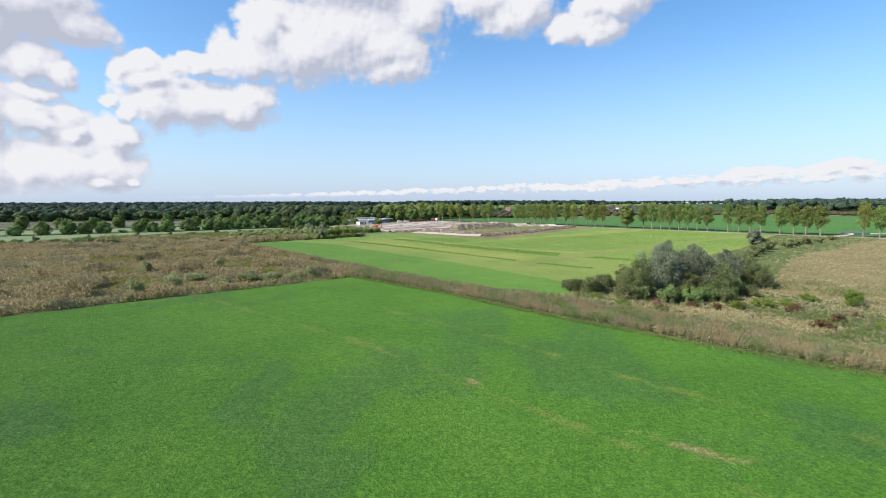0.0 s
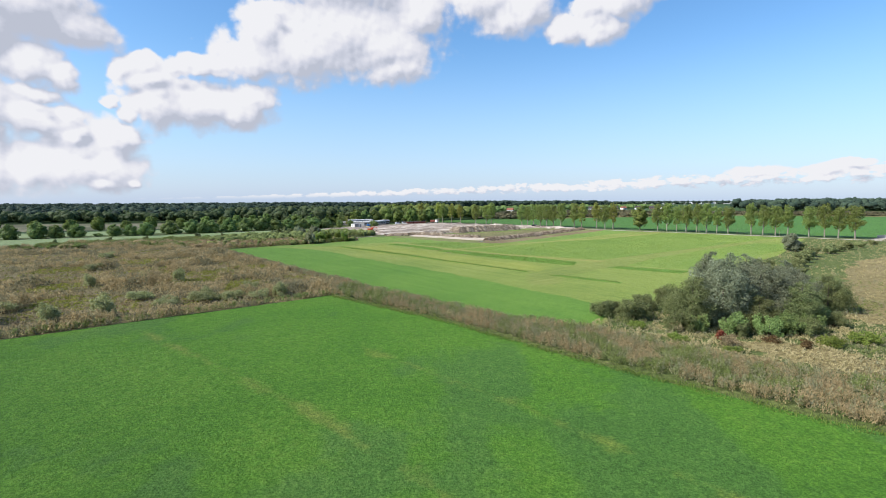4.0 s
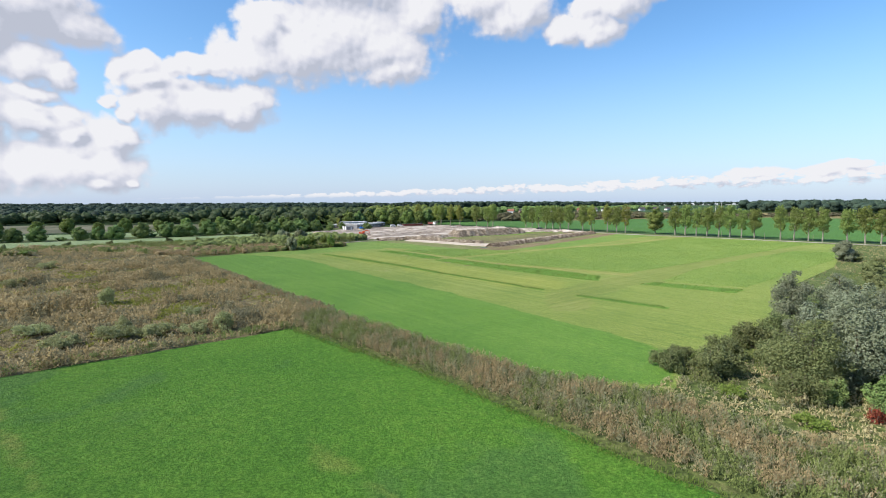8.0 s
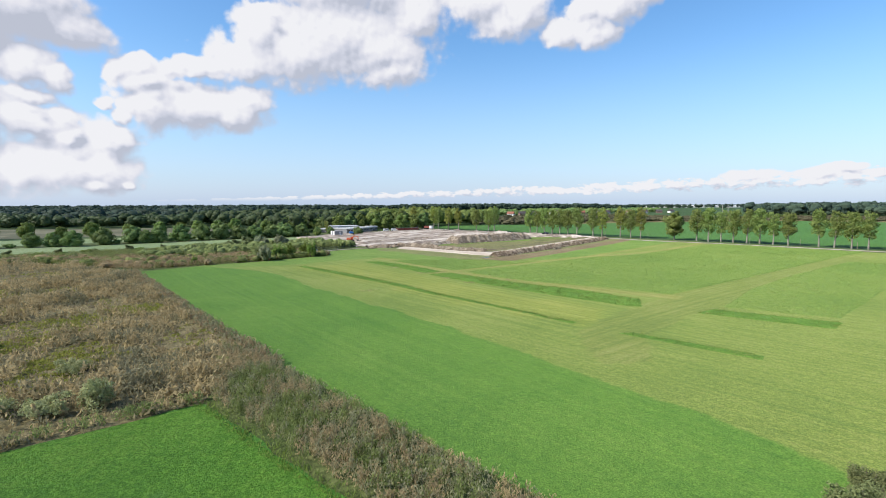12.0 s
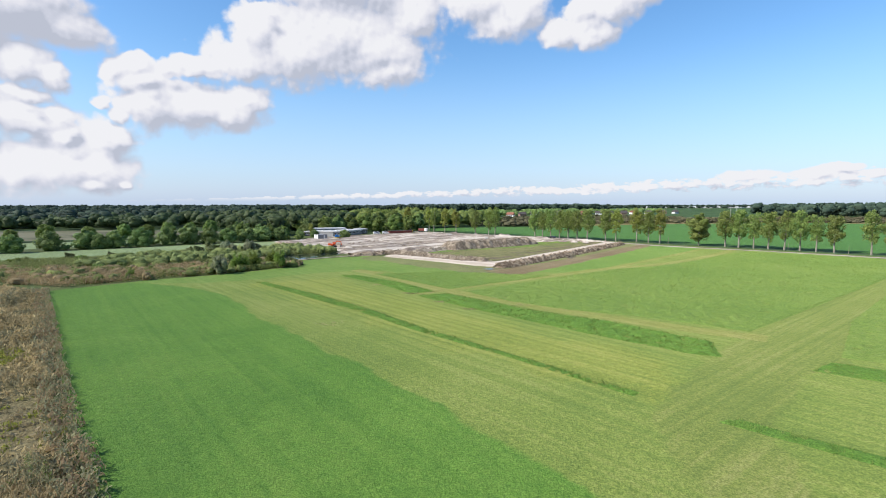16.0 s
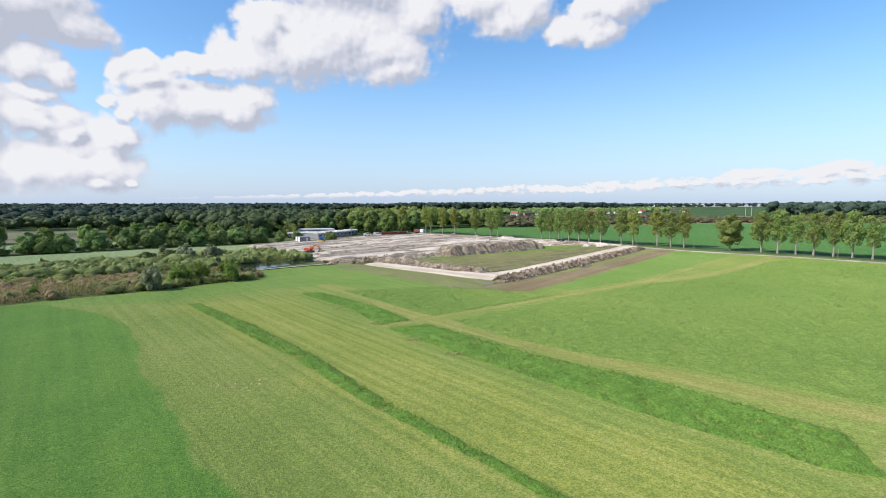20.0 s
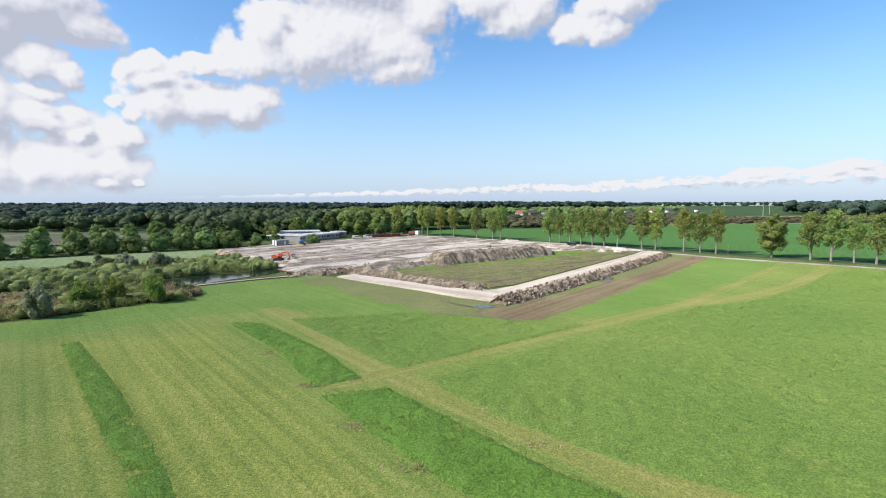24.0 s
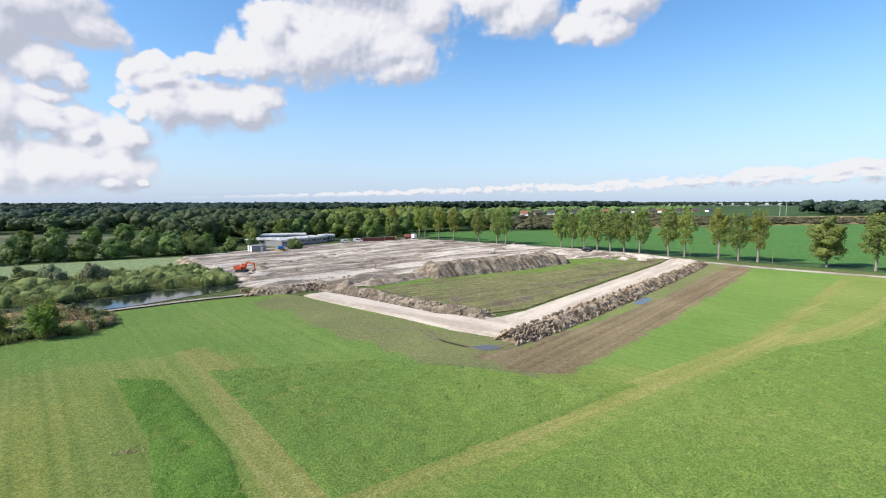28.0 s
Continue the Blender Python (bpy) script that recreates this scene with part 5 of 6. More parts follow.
pipe = thing("concrete_ring", "pale concrete ring with a black mouth lying on the spoil", "concrete ring", "", turn(31.5, 409.0, 0.7, -20))
bm = bmesh.new()
bmesh.ops.create_cone(bm, cap_ends=False, segments=20, radius1=0.75, radius2=0.75, depth=1.6, matrix=Matrix.Translation((0, 0, 0.7)) @ Matrix.Rotation(radians(90), 4, "Y"))
bmesh.ops.solidify(bm, geom=bm.faces[:], thickness=0.12)
part("ring", bm, M_CONCRETE, pipe)
slab = thing("concrete_slabs", "stack of pale concrete slabs", "slabs", "", turn(8.0, 455.0, 0.35, -35))
for k in range(3):
    part("slab", boxes((0, 4.0, 0, 1.6, k * 0.28, k * 0.28 + 0.24), bevel=0.03), M_CONCRETE, slab)
frame_root = thing("steel_frame", "low steel frame lying on sand", "steel frame", "", turn(-9.5, 363.0, 0.5, 10))
part("rail", boxes((0, 7.0, 0, 0.15, 0.25, 0.4)), M_STEEL, frame_root)
part("rail", boxes((0.5, 7.0, 1.6, 1.75, 0.25, 0.4)), M_STEEL, frame_root)
part("post", boxes((0, 0.14, 0.0, 0.14, -0.2, 1.7)), M_STEEL, frame_root)
part("crossbar", boxes((3.2, 3.35, 0.15, 1.6, 0.27, 0.38)), M_STEEL, frame_root)

# twin poles far off beyond the green field
for x, y in ((455, 880), (470, 890)):
    pole = thing("utility_pole", "tall thin grey pole far beyond the fields", "pole", "far poles", turn(x, y, 0.0, 0))
    bm = bmesh.new()
    limb(bm, (0, 0, -0.3), (0, 0, 17), 0.4, 0.28, 8)
    part("mast", bm, M_CONCRETE, pole)
    part("crossarm", boxes((-1.6, 1.6, -0.15, 0.15, 15.6, 15.9)), M_STEEL, pole)

# ---- poplars along the track ----
ROW = [(-62.0, 552.0), (38.0, 462.0), (138.0, 372.0), (236.0, 268.5), (330.0, 172.0)]


def along(line, metres):
    for (x0, y0), (x1, y1) in zip(line, line[1:]):
        d = math.hypot(x1 - x0, y1 - y0)
        if metres <= d:
            return x0 + (x1 - x0) * metres / d, y0 + (y1 - y0) * metres / d
        metres -= d
    return line[-1]


green_label, yellow_label = "tall poplar with a pale trunk and green leaves", "tall poplar with yellowing leaves and a pale trunk"
POPLARS = [make_tree("poplar_tree", green_label, "tree", "row of poplars", "upright", 18.0, 7.5, 0.26, 11, M_POPLAR, M_BARK, 3100, 0.58, pose(0, 0, 0)),
           make_tree("poplar_tree", yellow_label, "tree", "row of poplars", "upright", 18.6, 6.6, 0.30, 12, M_POPLARY, M_BARK, 2900, 0.52, pose(0, 0, 0)),
           make_tree("poplar_tree", green_label, "tree", "row of poplars", "upright", 17.5, 6.2, 0.30, 13, M_POPLAR, M_BARK, 2900, 0.52, pose(0, 0, 0)),
           make_tree("poplar_tree", "broad round poplar with dense dark green leaves", "tree", "row of poplars", "round", 17.4, 10.5, 0.16, 14, M_POPLAR, M_BARK, 3800, 0.55, pose(0, 0, 0))]
# metres along the row, and which sort stands there
STANDS = [(8, 2), (18, 0), (27, 0), (38, 2), (54, 1), (78, 1), (83, 2), (94, 1), (105, 1), (123, 0), (134.5, 0), (140, 2), (171.5, 0), (177, 2), (183, 0), (189, 0), (195, 0), (201, 0), (207.5, 0), (219, 0), (225, 1), (237, 1),
          (243.5, 0), (249.5, 1), (269, 3), (281.4, 0), (287.5, 0), (294, 2), (300, 0), (306.5, 2), (312.5, 0), (318.5, 2), (325, 0), (337.5, 2), (343.5, 2), (350, 0), (356, 2), (366, 0), (373, 2), (379, 0), (386, 0), (405, 1), (412, 0), (424, 2), (436, 0), (450, 2)]
used = set()
for k, (m, sort) in enumerate(STANDS):
    x, y = along(ROW, m)
    at = pose(x, y, 0.05, 0, 0, 137.5 * k)
    if sort not in used:
        used.add(sort)
        POPLARS[sort].matrix_basis = at
    else:
        c = copy_thing(POPLARS[sort], at)
        s = random.uniform(0.92, 1.06)
        c.matrix_basis = at @ Matrix.Diagonal((s, s, s * random.uniform(0.97, 1.03), 1))
for m in (255, 309, 331, 353, 228):
    x, y = along(ROW, m)
    stake = thing("marker_post", "thin pale timber post on the verge", "post", "verge posts", pose(x - 0.8, y + 0.6, 0.0))
    bm = bmesh.new()
    limb(bm, (0, 0, -0.2), (0.05, 0, 3.6), 0.09, 0.07, 7)
    part("post", bm, M_WOOD, stake)

# ---- reeds and herbs ----
def herbs(name, label, at, tall, wide, sprays, size, mat, category="herbs", upright=0.5):
    """Leafy plants: sprays all through a low upright lobe at every place."""
    r = np.random.default_rng(len(at))
    tall = np.broadcast_to(tall, (len(at),))
    w = wide * r.uniform(0.7, 1.3, len(at))
    L = np.stack([at[:, 0], at[:, 1], tall * 0.52, w, w, tall * 0.52], 1)
    return tagged(new(name, leaves(name, L, len(at) * sprays, size, mat, r, 0.25, 0.0, 0.42, upright)), label, category, "", "stuff")


def mounds(name, label, at, tall, wide, sprays, size, mat, category="herbs"):
    """Rounded swells of dense growth, each a leafy heap of its own."""
    r = np.random.default_rng(len(at) + 5)
    n = len(at)
    h = np.broadcast_to(tall, (n,)) * r.uniform(0.8, 1.2, n)
    a, b = wide * r.uniform(0.35, 1.45, n), wide * r.uniform(0.35, 1.3, n)
    L = np.stack([at[:, 0], at[:, 1], h * 0.42, a, b, h * 0.58], 1)
    lumps = np.concatenate([L, L + np.stack([r.normal(0, 0.5, n) * a, r.normal(0, 0.5, n) * b, r.uniform(-0.1, 0.1, n) * h, -0.35 * a, -0.35 * b, -0.15 * h], 1)])
    crowns = with_cores(leaves(name, lumps, n * sprays, size, mat, r, 0.85, 0.0, 0.45, 0.35), lumps, 0.84, mat, r, 0.22)
    return tagged(new(name, crowns), label, category, "", "stuff")


MARSH = NF_LEFT[::-1][1:-1] + [NEAR_CORNER] + [(-27, 155), (-42.5, 172.6), (-97.5, 240.3), (-118, 250), (-140, 263), (-175, 282), (-225, 240), (-200, 120), (-110, 66)]
clearing = lambda x, y: fractal(x + 40, y - 11, 17.0, 3)


def reed_keep(x, y):
    edge = 1.5 * np.exp(-edge_distance(x, y, NF_LEFT[:4], False) / 5.0)
    return np.clip((clearing(x, y) - 0.35) * 8 + edge, 0.35, 1)


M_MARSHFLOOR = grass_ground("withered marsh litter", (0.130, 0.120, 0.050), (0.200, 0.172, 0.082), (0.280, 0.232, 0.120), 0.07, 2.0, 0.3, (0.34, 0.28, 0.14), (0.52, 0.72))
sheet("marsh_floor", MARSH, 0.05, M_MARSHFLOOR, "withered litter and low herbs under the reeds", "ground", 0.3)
q = scatter(MARSH, 2.3, lambda x, y: reed_keep(x, y) * np.where(x > -125, 1.0, 0.6))
swells = scatter(MARSH, 0.013)
tall = np.clip(-0.45 + 3.2 * fractal(q[:, 0], q[:, 1], 7.0, 2), 0.4, 2.0)
for x, y in swells:
    wide, long, high = rng.uniform(2.2, 6.0), rng.uniform(1.8, 3.5), rng.uniform(0.8, 2.1)
    tall += high * np.exp(-((q[:, 0] - x) / wide) ** 2 - ((q[:, 1] - y) / long) ** 2)
M_GLADE = leafy("yellow-green low herbs", (0.190, 0.225, 0.045), (0.265, 0.300, 0.060), (0.345, 0.365, 0.09), 0.45, 0.8, 0.4)
GLADES = [(-106, 202, 7, 4), (-96, 207, 6, 3), (-90, 177, 9, 5), (-68, 156, 7, 4), (-70, 170, 10, 5), (-49, 144, 5, 3), (-52, 154, 6, 3.5), (-104, 193, 6, 3), (-120, 180, 9, 5), (-80, 130, 8, 4), (-96, 146, 8, 4), (-62, 186, 7, 3)]
glade = np.min([((q[:, 0] - x) / a) ** 2 + ((q[:, 1] - y) / (2.1 * b)) ** 2 for x, y, a, b in GLADES], 0) + 1.6 * (fractal(q[:, 0], q[:, 1], 3.0, 2) - 0.5) < 0.8
cut = (clearing(q[:, 0], q[:, 1]) < 0.40) | glade
cut &= edge_distance(q[:, 0], q[:, 1], NF_LEFT[:4], False) > 7
brown = value_noise(q[:, 0], q[:, 1], 5.0) + rng.normal(0, 0.15, len(q)) > 0.36
herbs("reed_bed", "wide bed of brown reeds and withered herbs", q[brown & ~cut], tall[brown & ~cut] * 0.9, 0.5, 8, 0.6, M_REED, "reeds")
herbs("herb_bed", "grey-green seeding herbs among the reeds", q[~brown & ~cut], tall[~brown & ~cut] * 0.9, 0.5, 8, 0.55, M_HERB)
odd = rng.random(len(q)) < np.where(glade, 0.72, 0.4)
herbs("short_herbs", "low yellow-green herbs in clearings of the reed bed", q[cut & odd], 0.35, 0.7, 10, 0.5, M_GLADE)
herbs("straw_grass", "low straw-coloured grass in clearings of the reed bed", q[cut & ~odd], 0.4, 0.6, 10, 0.5, M_STRAW)
q = scatter(lane([(a, b) for a, b in NF_LEFT[:4]], 3.0), 4.0, lambda x, y: (y > 0.8 * (x + 25.5) + 136.4) * 0.9)
herbs("reed_edge", "dark green fringe of nettles at the meadow's edge", q, 1.4, 0.4, 26, 0.3, M_REEDGREEN)

q = scatter(lane([(-97, 240), (-42.5, 172.8), (-21, 147.8)], 3.0), 3.0)
for k, (mat, label) in enumerate(((M_REED, "brown reeds along the meadow's edge"), (M_HERB, "grey herbs along the meadow's edge"))):
    herbs("reed_edge", label, q[k::2], 1.0 + 0.8 * fractal(q[k::2, 0], q[k::2, 1], 4.0, 2), 0.45, 12, 0.42, mat)

STRIP = [(-25.5, 137.5), (1.0, 112.5), (21.0, 89.5), (37.5, 73.0), (53.5, 58.5), (100, 17), (110, 30), (66, 62), (44, 84), (29, 101), (24, 106), (14, 111), (0.0, 125), (-20.0, 147), (-33, 158)]
q = scatter(STRIP, 4.6, lambda x, y: np.clip((115 - x) / 60, 0.15, 1))
tall = 1.0 + 1.1 * fractal(q[:, 0], q[:, 1], 4.0, 3)
kind = value_noise(q[:, 0], q[:, 1], 2.6) + rng.normal(0, 0.2, len(q))
for sel, mat, name, label in ((kind < 0.34, M_REEDGREEN, "herb_hedge", "tall green herbs in the strip between the meadows"), ((kind >= 0.34) & (kind < 0.62), M_HERB, "herb_hedge", "tall grey seeding herbs in the strip between the meadows"),
                              (kind >= 0.62, M_REED, "reed_strip", "brown reeds in the strip between the meadows")):
    herbs(name, label, q[sel], tall[sel] * 0.95, 0.36, 36, 0.23, mat, "herbs", 0.62)
q = scatter(lane([NEAR_CORNER, (0.5, 111.0), (20.5, 87.6), (37.0, 71.0), (53.0, 56.5), (90, 24)], 1.6), 6.0)
tagged(new("grass_fringe", blades("grass_fringe", q, 0.32, 0.10, 4, M_BLADETALL, 0.9, 0.05, 0.3)), "ragged fringe of longer green grass", "grass", "", "stuff")

# rough ground on the east side: herbs, straw and low scrub
EAST = [(24, 107), (30, 101), (44, 84), (66, 62), (110, 30), (190, 40), (280, 160), (236, 262), (200, 286), (172, 262), (128, 212), (96, 182), (68, 147), (50, 131), (37, 120)]
q = scatter(EAST, 1.9, lambda x, y: np.clip(1.35 - (np.hypot(x - 40, y - 90)) / 60, 0.10, 1))
wet = fractal(q[:, 0], q[:, 1], 11.0, 3) - 0.3 * weight(q[:, 0], q[:, 1], STRAW, 3.0, 4.0) + rng.normal(0, 0.06, len(q)) - np.clip((q[:, 0] - 75) / 240, 0, 0.25)
tall = 0.5 + 0.9 * fractal(q[:, 0] + 9, q[:, 1], 6.0, 2)
for sel, mat, name, label, hh in ((wet < 0.44, M_STRAW, "straw_grass", "dry straw-coloured grass", 0.55), ((wet >= 0.44) & (wet < 0.53), M_HERB, "herb_bed", "grey seeding herbs on rough ground", 0.9), (wet >= 0.53, M_REEDGREEN, "herb_bed", "green brambles and herbs on rough ground", 0.9)):
    herbs(name, label, q[sel], tall[sel] * hh, 0.46, 12, 0.32, mat)

# the belt of reeds round the pond
BELT = [(-98, 247), (-82, 260), (-66, 272), (-46, 290), (-49, 300), (-56, 303), (-62, 304), (-70, 301.5), (-88, 291), (-112, 281), (-140, 285), (-190, 282), (-178, 268), (-140, 262)]
q = scatter(BELT, 2.3)
kind = value_noise(q[:, 0] * 0.7 + q[:, 1] * 0.7, (q[:, 1] - q[:, 0]) * 0.3, 5.0) + rng.normal(0, 0.12, len(q))
tall = 1.2 + 0.9 * fractal(q[:, 0], q[:, 1], 5.0, 2)
kind -= 0.25 * np.exp(-edge_distance(q[:, 0], q[:, 1], F2_BACK, False) / 3.0) + 0.10 * (q[:, 0] > -70)
for sel, mat, name in ((kind < 0.36, M_REEDGREEN, "herb_bed"), (kind >= 0.36, M_REED, "reed_bed")):
    herbs(name, "reeds and herbs beside the pond", q[sel], tall[sel] * 1.1, 0.5, 10, 0.45, mat, "reeds")
BANK = [(-113, 289), (-92, 301), (-75, 310), (-65, 320), (-58, 329), (-50, 335), (-44, 338), (-50, 348), (-62, 358), (-70, 366), (-88, 346), (-108, 331), (-150, 303), (-200, 268), (-190, 258), (-130, 290)]
q = scatter(BANK, 2.2)
tall = 1.1 + 1.7 * fractal(q[:, 0], q[:, 1], 6.0, 2)
herbs("reed_bank", "green reeds on the pond's far bank", q, tall, 0.6, 12, 0.42, M_BANK, "reeds")
q = scatter(BANK, 0.075, lambda x, y: (x > -125) * 1.0)
mounds("reed_bank", "swelling heaps of green reeds and herbs on the pond's far bank", q, 2.7, 2.2, 420, 0.34, M_BANK, "reeds")
q = scatter(BELT, 0.05)
mounds("herb_bed", "heaps of green herbs among the reeds beside the pond", q[::2], 2.2, 1.9, 360, 0.32, M_REEDGREEN)
mounds("reed_bed", "heaps of brown reeds beside the pond", q[1::2], 2.0, 2.0, 360, 0.32, M_REED, "reeds")


# ---- shrubs and trees that stand singly ----
def family(name, label, category, group, kind, tall, wide, clear, mat, bark, count, size, stands):
    """One plant built, then copied to the other places: x, y, scale."""
    first = None
    for k, (x, y, s) in enumerate(stands):
        at = pose(x, y, 0.0, 0, 0, 75.0 * k + x)
        if first is None:
            first = make_tree(name, label, category, group, kind, tall, wide, clear, int(abs(x * 7 + y)), mat, bark, count, size, at)
            ob = first
        else:
            ob = copy_thing(first, at)
        ob.matrix_basis = at @ Matrix.Diagonal((s, s, s * random.uniform(0.92, 1.08), 1))


family("willow_tree", "large grey-leaved willow over rough ground", "tree", "willow clump", "round", 11.6, 10.0, 0.08, M_WILLOW, M_BARKDARK, 23000, 0.25,
       [(48, 107.5, 1.0), (56, 110, 0.92), (66, 116, 0.78)])
family("willow_tree", "olive willow with dense leaves", "tree", "willow clump", "round", 8.6, 8.0, 0.05, M_SALLOW, M_BARKDARK, 15000, 0.23,
       [(42.5, 107, 1.0), (61, 107, 0.85), (74, 118, 0.85), (52, 104, 0.7)])
family("sallow_bush", "rounded olive sallow bush", "bush", "willow clump", "shrub", 5.4, 7.0, 0, M_SALLOW, M_BARKDARK, 6500, 0.24,
       [(34.5, 112, 1.0), (39, 104.5, 0.85), (29.5, 114.5, 0.72), (58, 100.5, 0.75), (80, 124, 0.9), (47, 101, 0.7), (44, 116, 0.9), (66, 106, 0.7), (39, 118, 0.9), (46.5, 124, 0.95), (55, 131, 1.0), (32.5, 117.5, 0.65), (71, 128, 0.9)])
family("willow_tree", "slender grey willow behind the bushes", "tree", "willow clump", "round", 7.4, 6.0, 0.06, M_WILLOW, M_BARKDARK, 9000, 0.23,
       [(62, 138, 1.25), (71, 139, 1.15), (78, 136, 1.0), (52, 122, 0.85), (84, 140, 0.7)])
family("hawthorn_bush", "dense dark bush in a ragged hedge", "bush", "ragged hedge", "shrub", 4.2, 6.0, 0, M_SALLOW, M_BARKDARK, 2200, 0.36,
       [(80, 143, 0.9), (85, 147, 1.0), (90, 153, 0.9), (95, 166, 0.8), (102, 178, 0.8), (98, 160, 0.9), (106, 172, 0.8), (114, 182, 0.9), (121, 190, 1.0), (129, 199, 1.05), (137, 208, 1.0), (150, 216, 1.0), (160, 224, 0.9), (170, 232, 1.0), (182, 240, 0.8), (146, 226, 0.9), (198, 252, 0.7)])
family("field_tree", "round dark tree at the end of the hedge", "tree", "ragged hedge", "round", 8.2, 7.0, 0.1, M_WILLOW, M_BARKDARK, 3200, 0.4, [(142, 226, 1.0)])
family("elder_bush", "dark green leafy bush under the willows", "bush", "willow clump", "shrub", 4.4, 5.0, 0, M_LEAF, M_BARKDARK, 4200, 0.25,
       [(46.5, 101.5, 1.0), (51.0, 100.0, 0.9), (55.5, 101.5, 1.0), (60.0, 103.0, 0.8), (41.5, 103.5, 0.75), (64.5, 108.0, 0.9)])
family("dead_bush", "withered straw-pale bush with bare twigs", "bush", "autumn bushes", "shrub", 2.2, 3.0, 0, M_STRAW, M_STRAW, 900, 0.2, [(42.2, 95.2, 1.0), (38.2, 103.0, 0.8), (74.0, 88.0, 0.9)])
family("red_bush", "small bush with dark red autumn leaves", "bush", "autumn bushes", "shrub", 1.9, 2.2, 0, M_RED, M_BARKDARK, 700, 0.2, [(43.0, 99.0, 1.0)])
family("rusty_bush", "low rusty brown bush in dry grass", "bush", "autumn bushes", "shrub", 1.7, 3.0, 0, M_RUST, M_BARKDARK, 900, 0.22,
       [(49.5, 97.0, 0.9), (53, 94.5, 0.8), (62, 79.5, 1.3), (68, 84, 1.1), (76, 81, 1.0), (66, 92, 1.2), (82, 74, 1.1)])
family("bramble_bush", "low green bramble thicket", "bush", "brambles", "shrub", 1.8, 4.0, 0, M_BRIGHT, M_BARKDARK, 1200, 0.26,
       [(57, 95, 1.0), (63, 96.5, 1.1), (68, 97, 0.9), (36, 98, 0.9), (41, 92, 0.7), (72, 79, 0.8), (33, 106, 0.8), (76, 102, 1.0)])
family("young_birch", "slender light green young tree", "tree", "young trees", "round", 4.2, 3.0, 0.05, M_BRIGHT, M_BARK, 1500, 0.28, [(80, 96, 1.0), (84, 99, 0.7)])

family("sallow_bush", "grey-green sallow bush among brown reeds", "bush", "marsh bushes", "shrub", 5.0, 5.2, 0, M_MARSHBUSH, M_BARKDARK, 3200, 0.27,
       [(-63.5, 116, 1.0), (-68, 109, 0.85), (-36.5, 135.0, 0.8), (-71, 157, 0.75), (-79, 155, 0.7), (-52, 133, 0.6), (-90, 150, 0.7), (-100, 108, 0.9)])
family("sallow_bush", "broad low sallow bush in the reed bed", "bush", "marsh bushes", "shrub", 3.1, 7.4, 0, M_MARSHBUSH, M_BARKDARK, 3000, 0.28,
       [(-51, 130, 1.0), (-46, 132.5, 0.9), (-41, 133.5, 0.8), (-57, 125, 0.8), (-47, 146, 0.7), (-66, 132, 0.9), (-86, 120, 1.0), (-110, 180, 1.0), (-130, 215, 1.0)])
family("sallow_bush", "grey sallow standing at the pond's end", "bush", "pond bushes", "shrub", 6.6, 6.0, 0, M_GREYBUSH, M_BARKDARK, 3000, 0.36,
       [(-66, 271.8, 1.0), (-91.5, 336.0, 1.0), (-88.0, 334.5, 0.85), (-81.5, 338.0, 1.0), (-78.8, 339.5, 0.75)])
family("alder_bush", "green alder bush in the reeds", "bush", "pond bushes", "shrub", 6.4, 4.2, 0, M_BRIGHT, M_BARKDARK, 3200, 0.3,
       [(-64.2, 279.8, 0.95), (-61.8, 281.5, 0.85), (-60, 285.3, 1.05), (-52, 285.6, 1.0), (-56.8, 292.5, 0.95), (-88, 262, 0.6)])
family("sallow_bush", "olive sallow bush on the field's edge", "bush", "pond bushes", "shrub", 3.2, 4.6, 0, M_SALLOW, M_BARKDARK, 1500, 0.34,
       [(-48, 292.5, 0.8), (-50.5, 297, 0.85), (-55, 301, 0.75), (-60, 302.5, 0.8), (-66, 300, 0.8), (-74, 296, 0.8), (-96.5, 334, 1.9), (-100, 330.5, 1.4), (-92, 338, 1.5), (-103, 326, 1.1), (-81, 349, 1.0), (-76, 331, 0.7), (-64, 340, 0.7), (-108, 338, 1.0), (-98, 341, 0.9), (-118, 328, 0.8), (-130, 318, 0.9), (-142, 312, 1.0), (-152, 304, 0.8), (-164, 298, 0.9), (-178, 288, 1.0), (-196, 274, 0.9), (-212, 258, 1.0), (-84, 351, 0.7), (-125, 300, 0.8), (-112, 312, 0.9), (-230, 244, 1.0)])

hedge_line = [(-262, 205), (-222, 240), (-186, 272), (-148, 300), (-108, 327), (-92, 338)]
family("hedge_bush", "low green bush in a ditch-side hedge", "bush", "ditch-side bushes", "shrub", 2.8, 5.5, 0, M_LEAFMID, M_BARKDARK, 800, 0.5,
       [(*[c + random.uniform(-1.6, 1.6) for c in along(hedge_line, 7.0 * k + 3)], random.uniform(0.6, 1.1)) for k in range(29)])
inner_line = [(-205, 236), (-168, 257), (-151, 269), (-128, 279), (-95, 289)]
family("hedge_bush", "low dark green bush among reeds by the ditch", "bush", "ditch-side bushes", "shrub", 2.6, 5.0, 0, M_LEAFMID, M_BARKDARK, 800, 0.45,
       [(*[c + random.uniform(-2.5, 2.5) for c in along(inner_line, 4.6 * k + 2)], random.uniform(0.6, 1.1)) for k in range(26)])
family("sapling_bush", "young leafy bush at the wood's foot", "bush", "wood edge bushes", "shrub", 4.4, 4.6, 0, M_LEAFMID, M_BARKDARK, 900, 0.5,
       [(-96, 415, 1.0), (-88, 414, 0.9), (-82, 417, 0.9), (-101, 411, 1.1), (-84, 427, 0.8), (-92, 420, 1.0)])

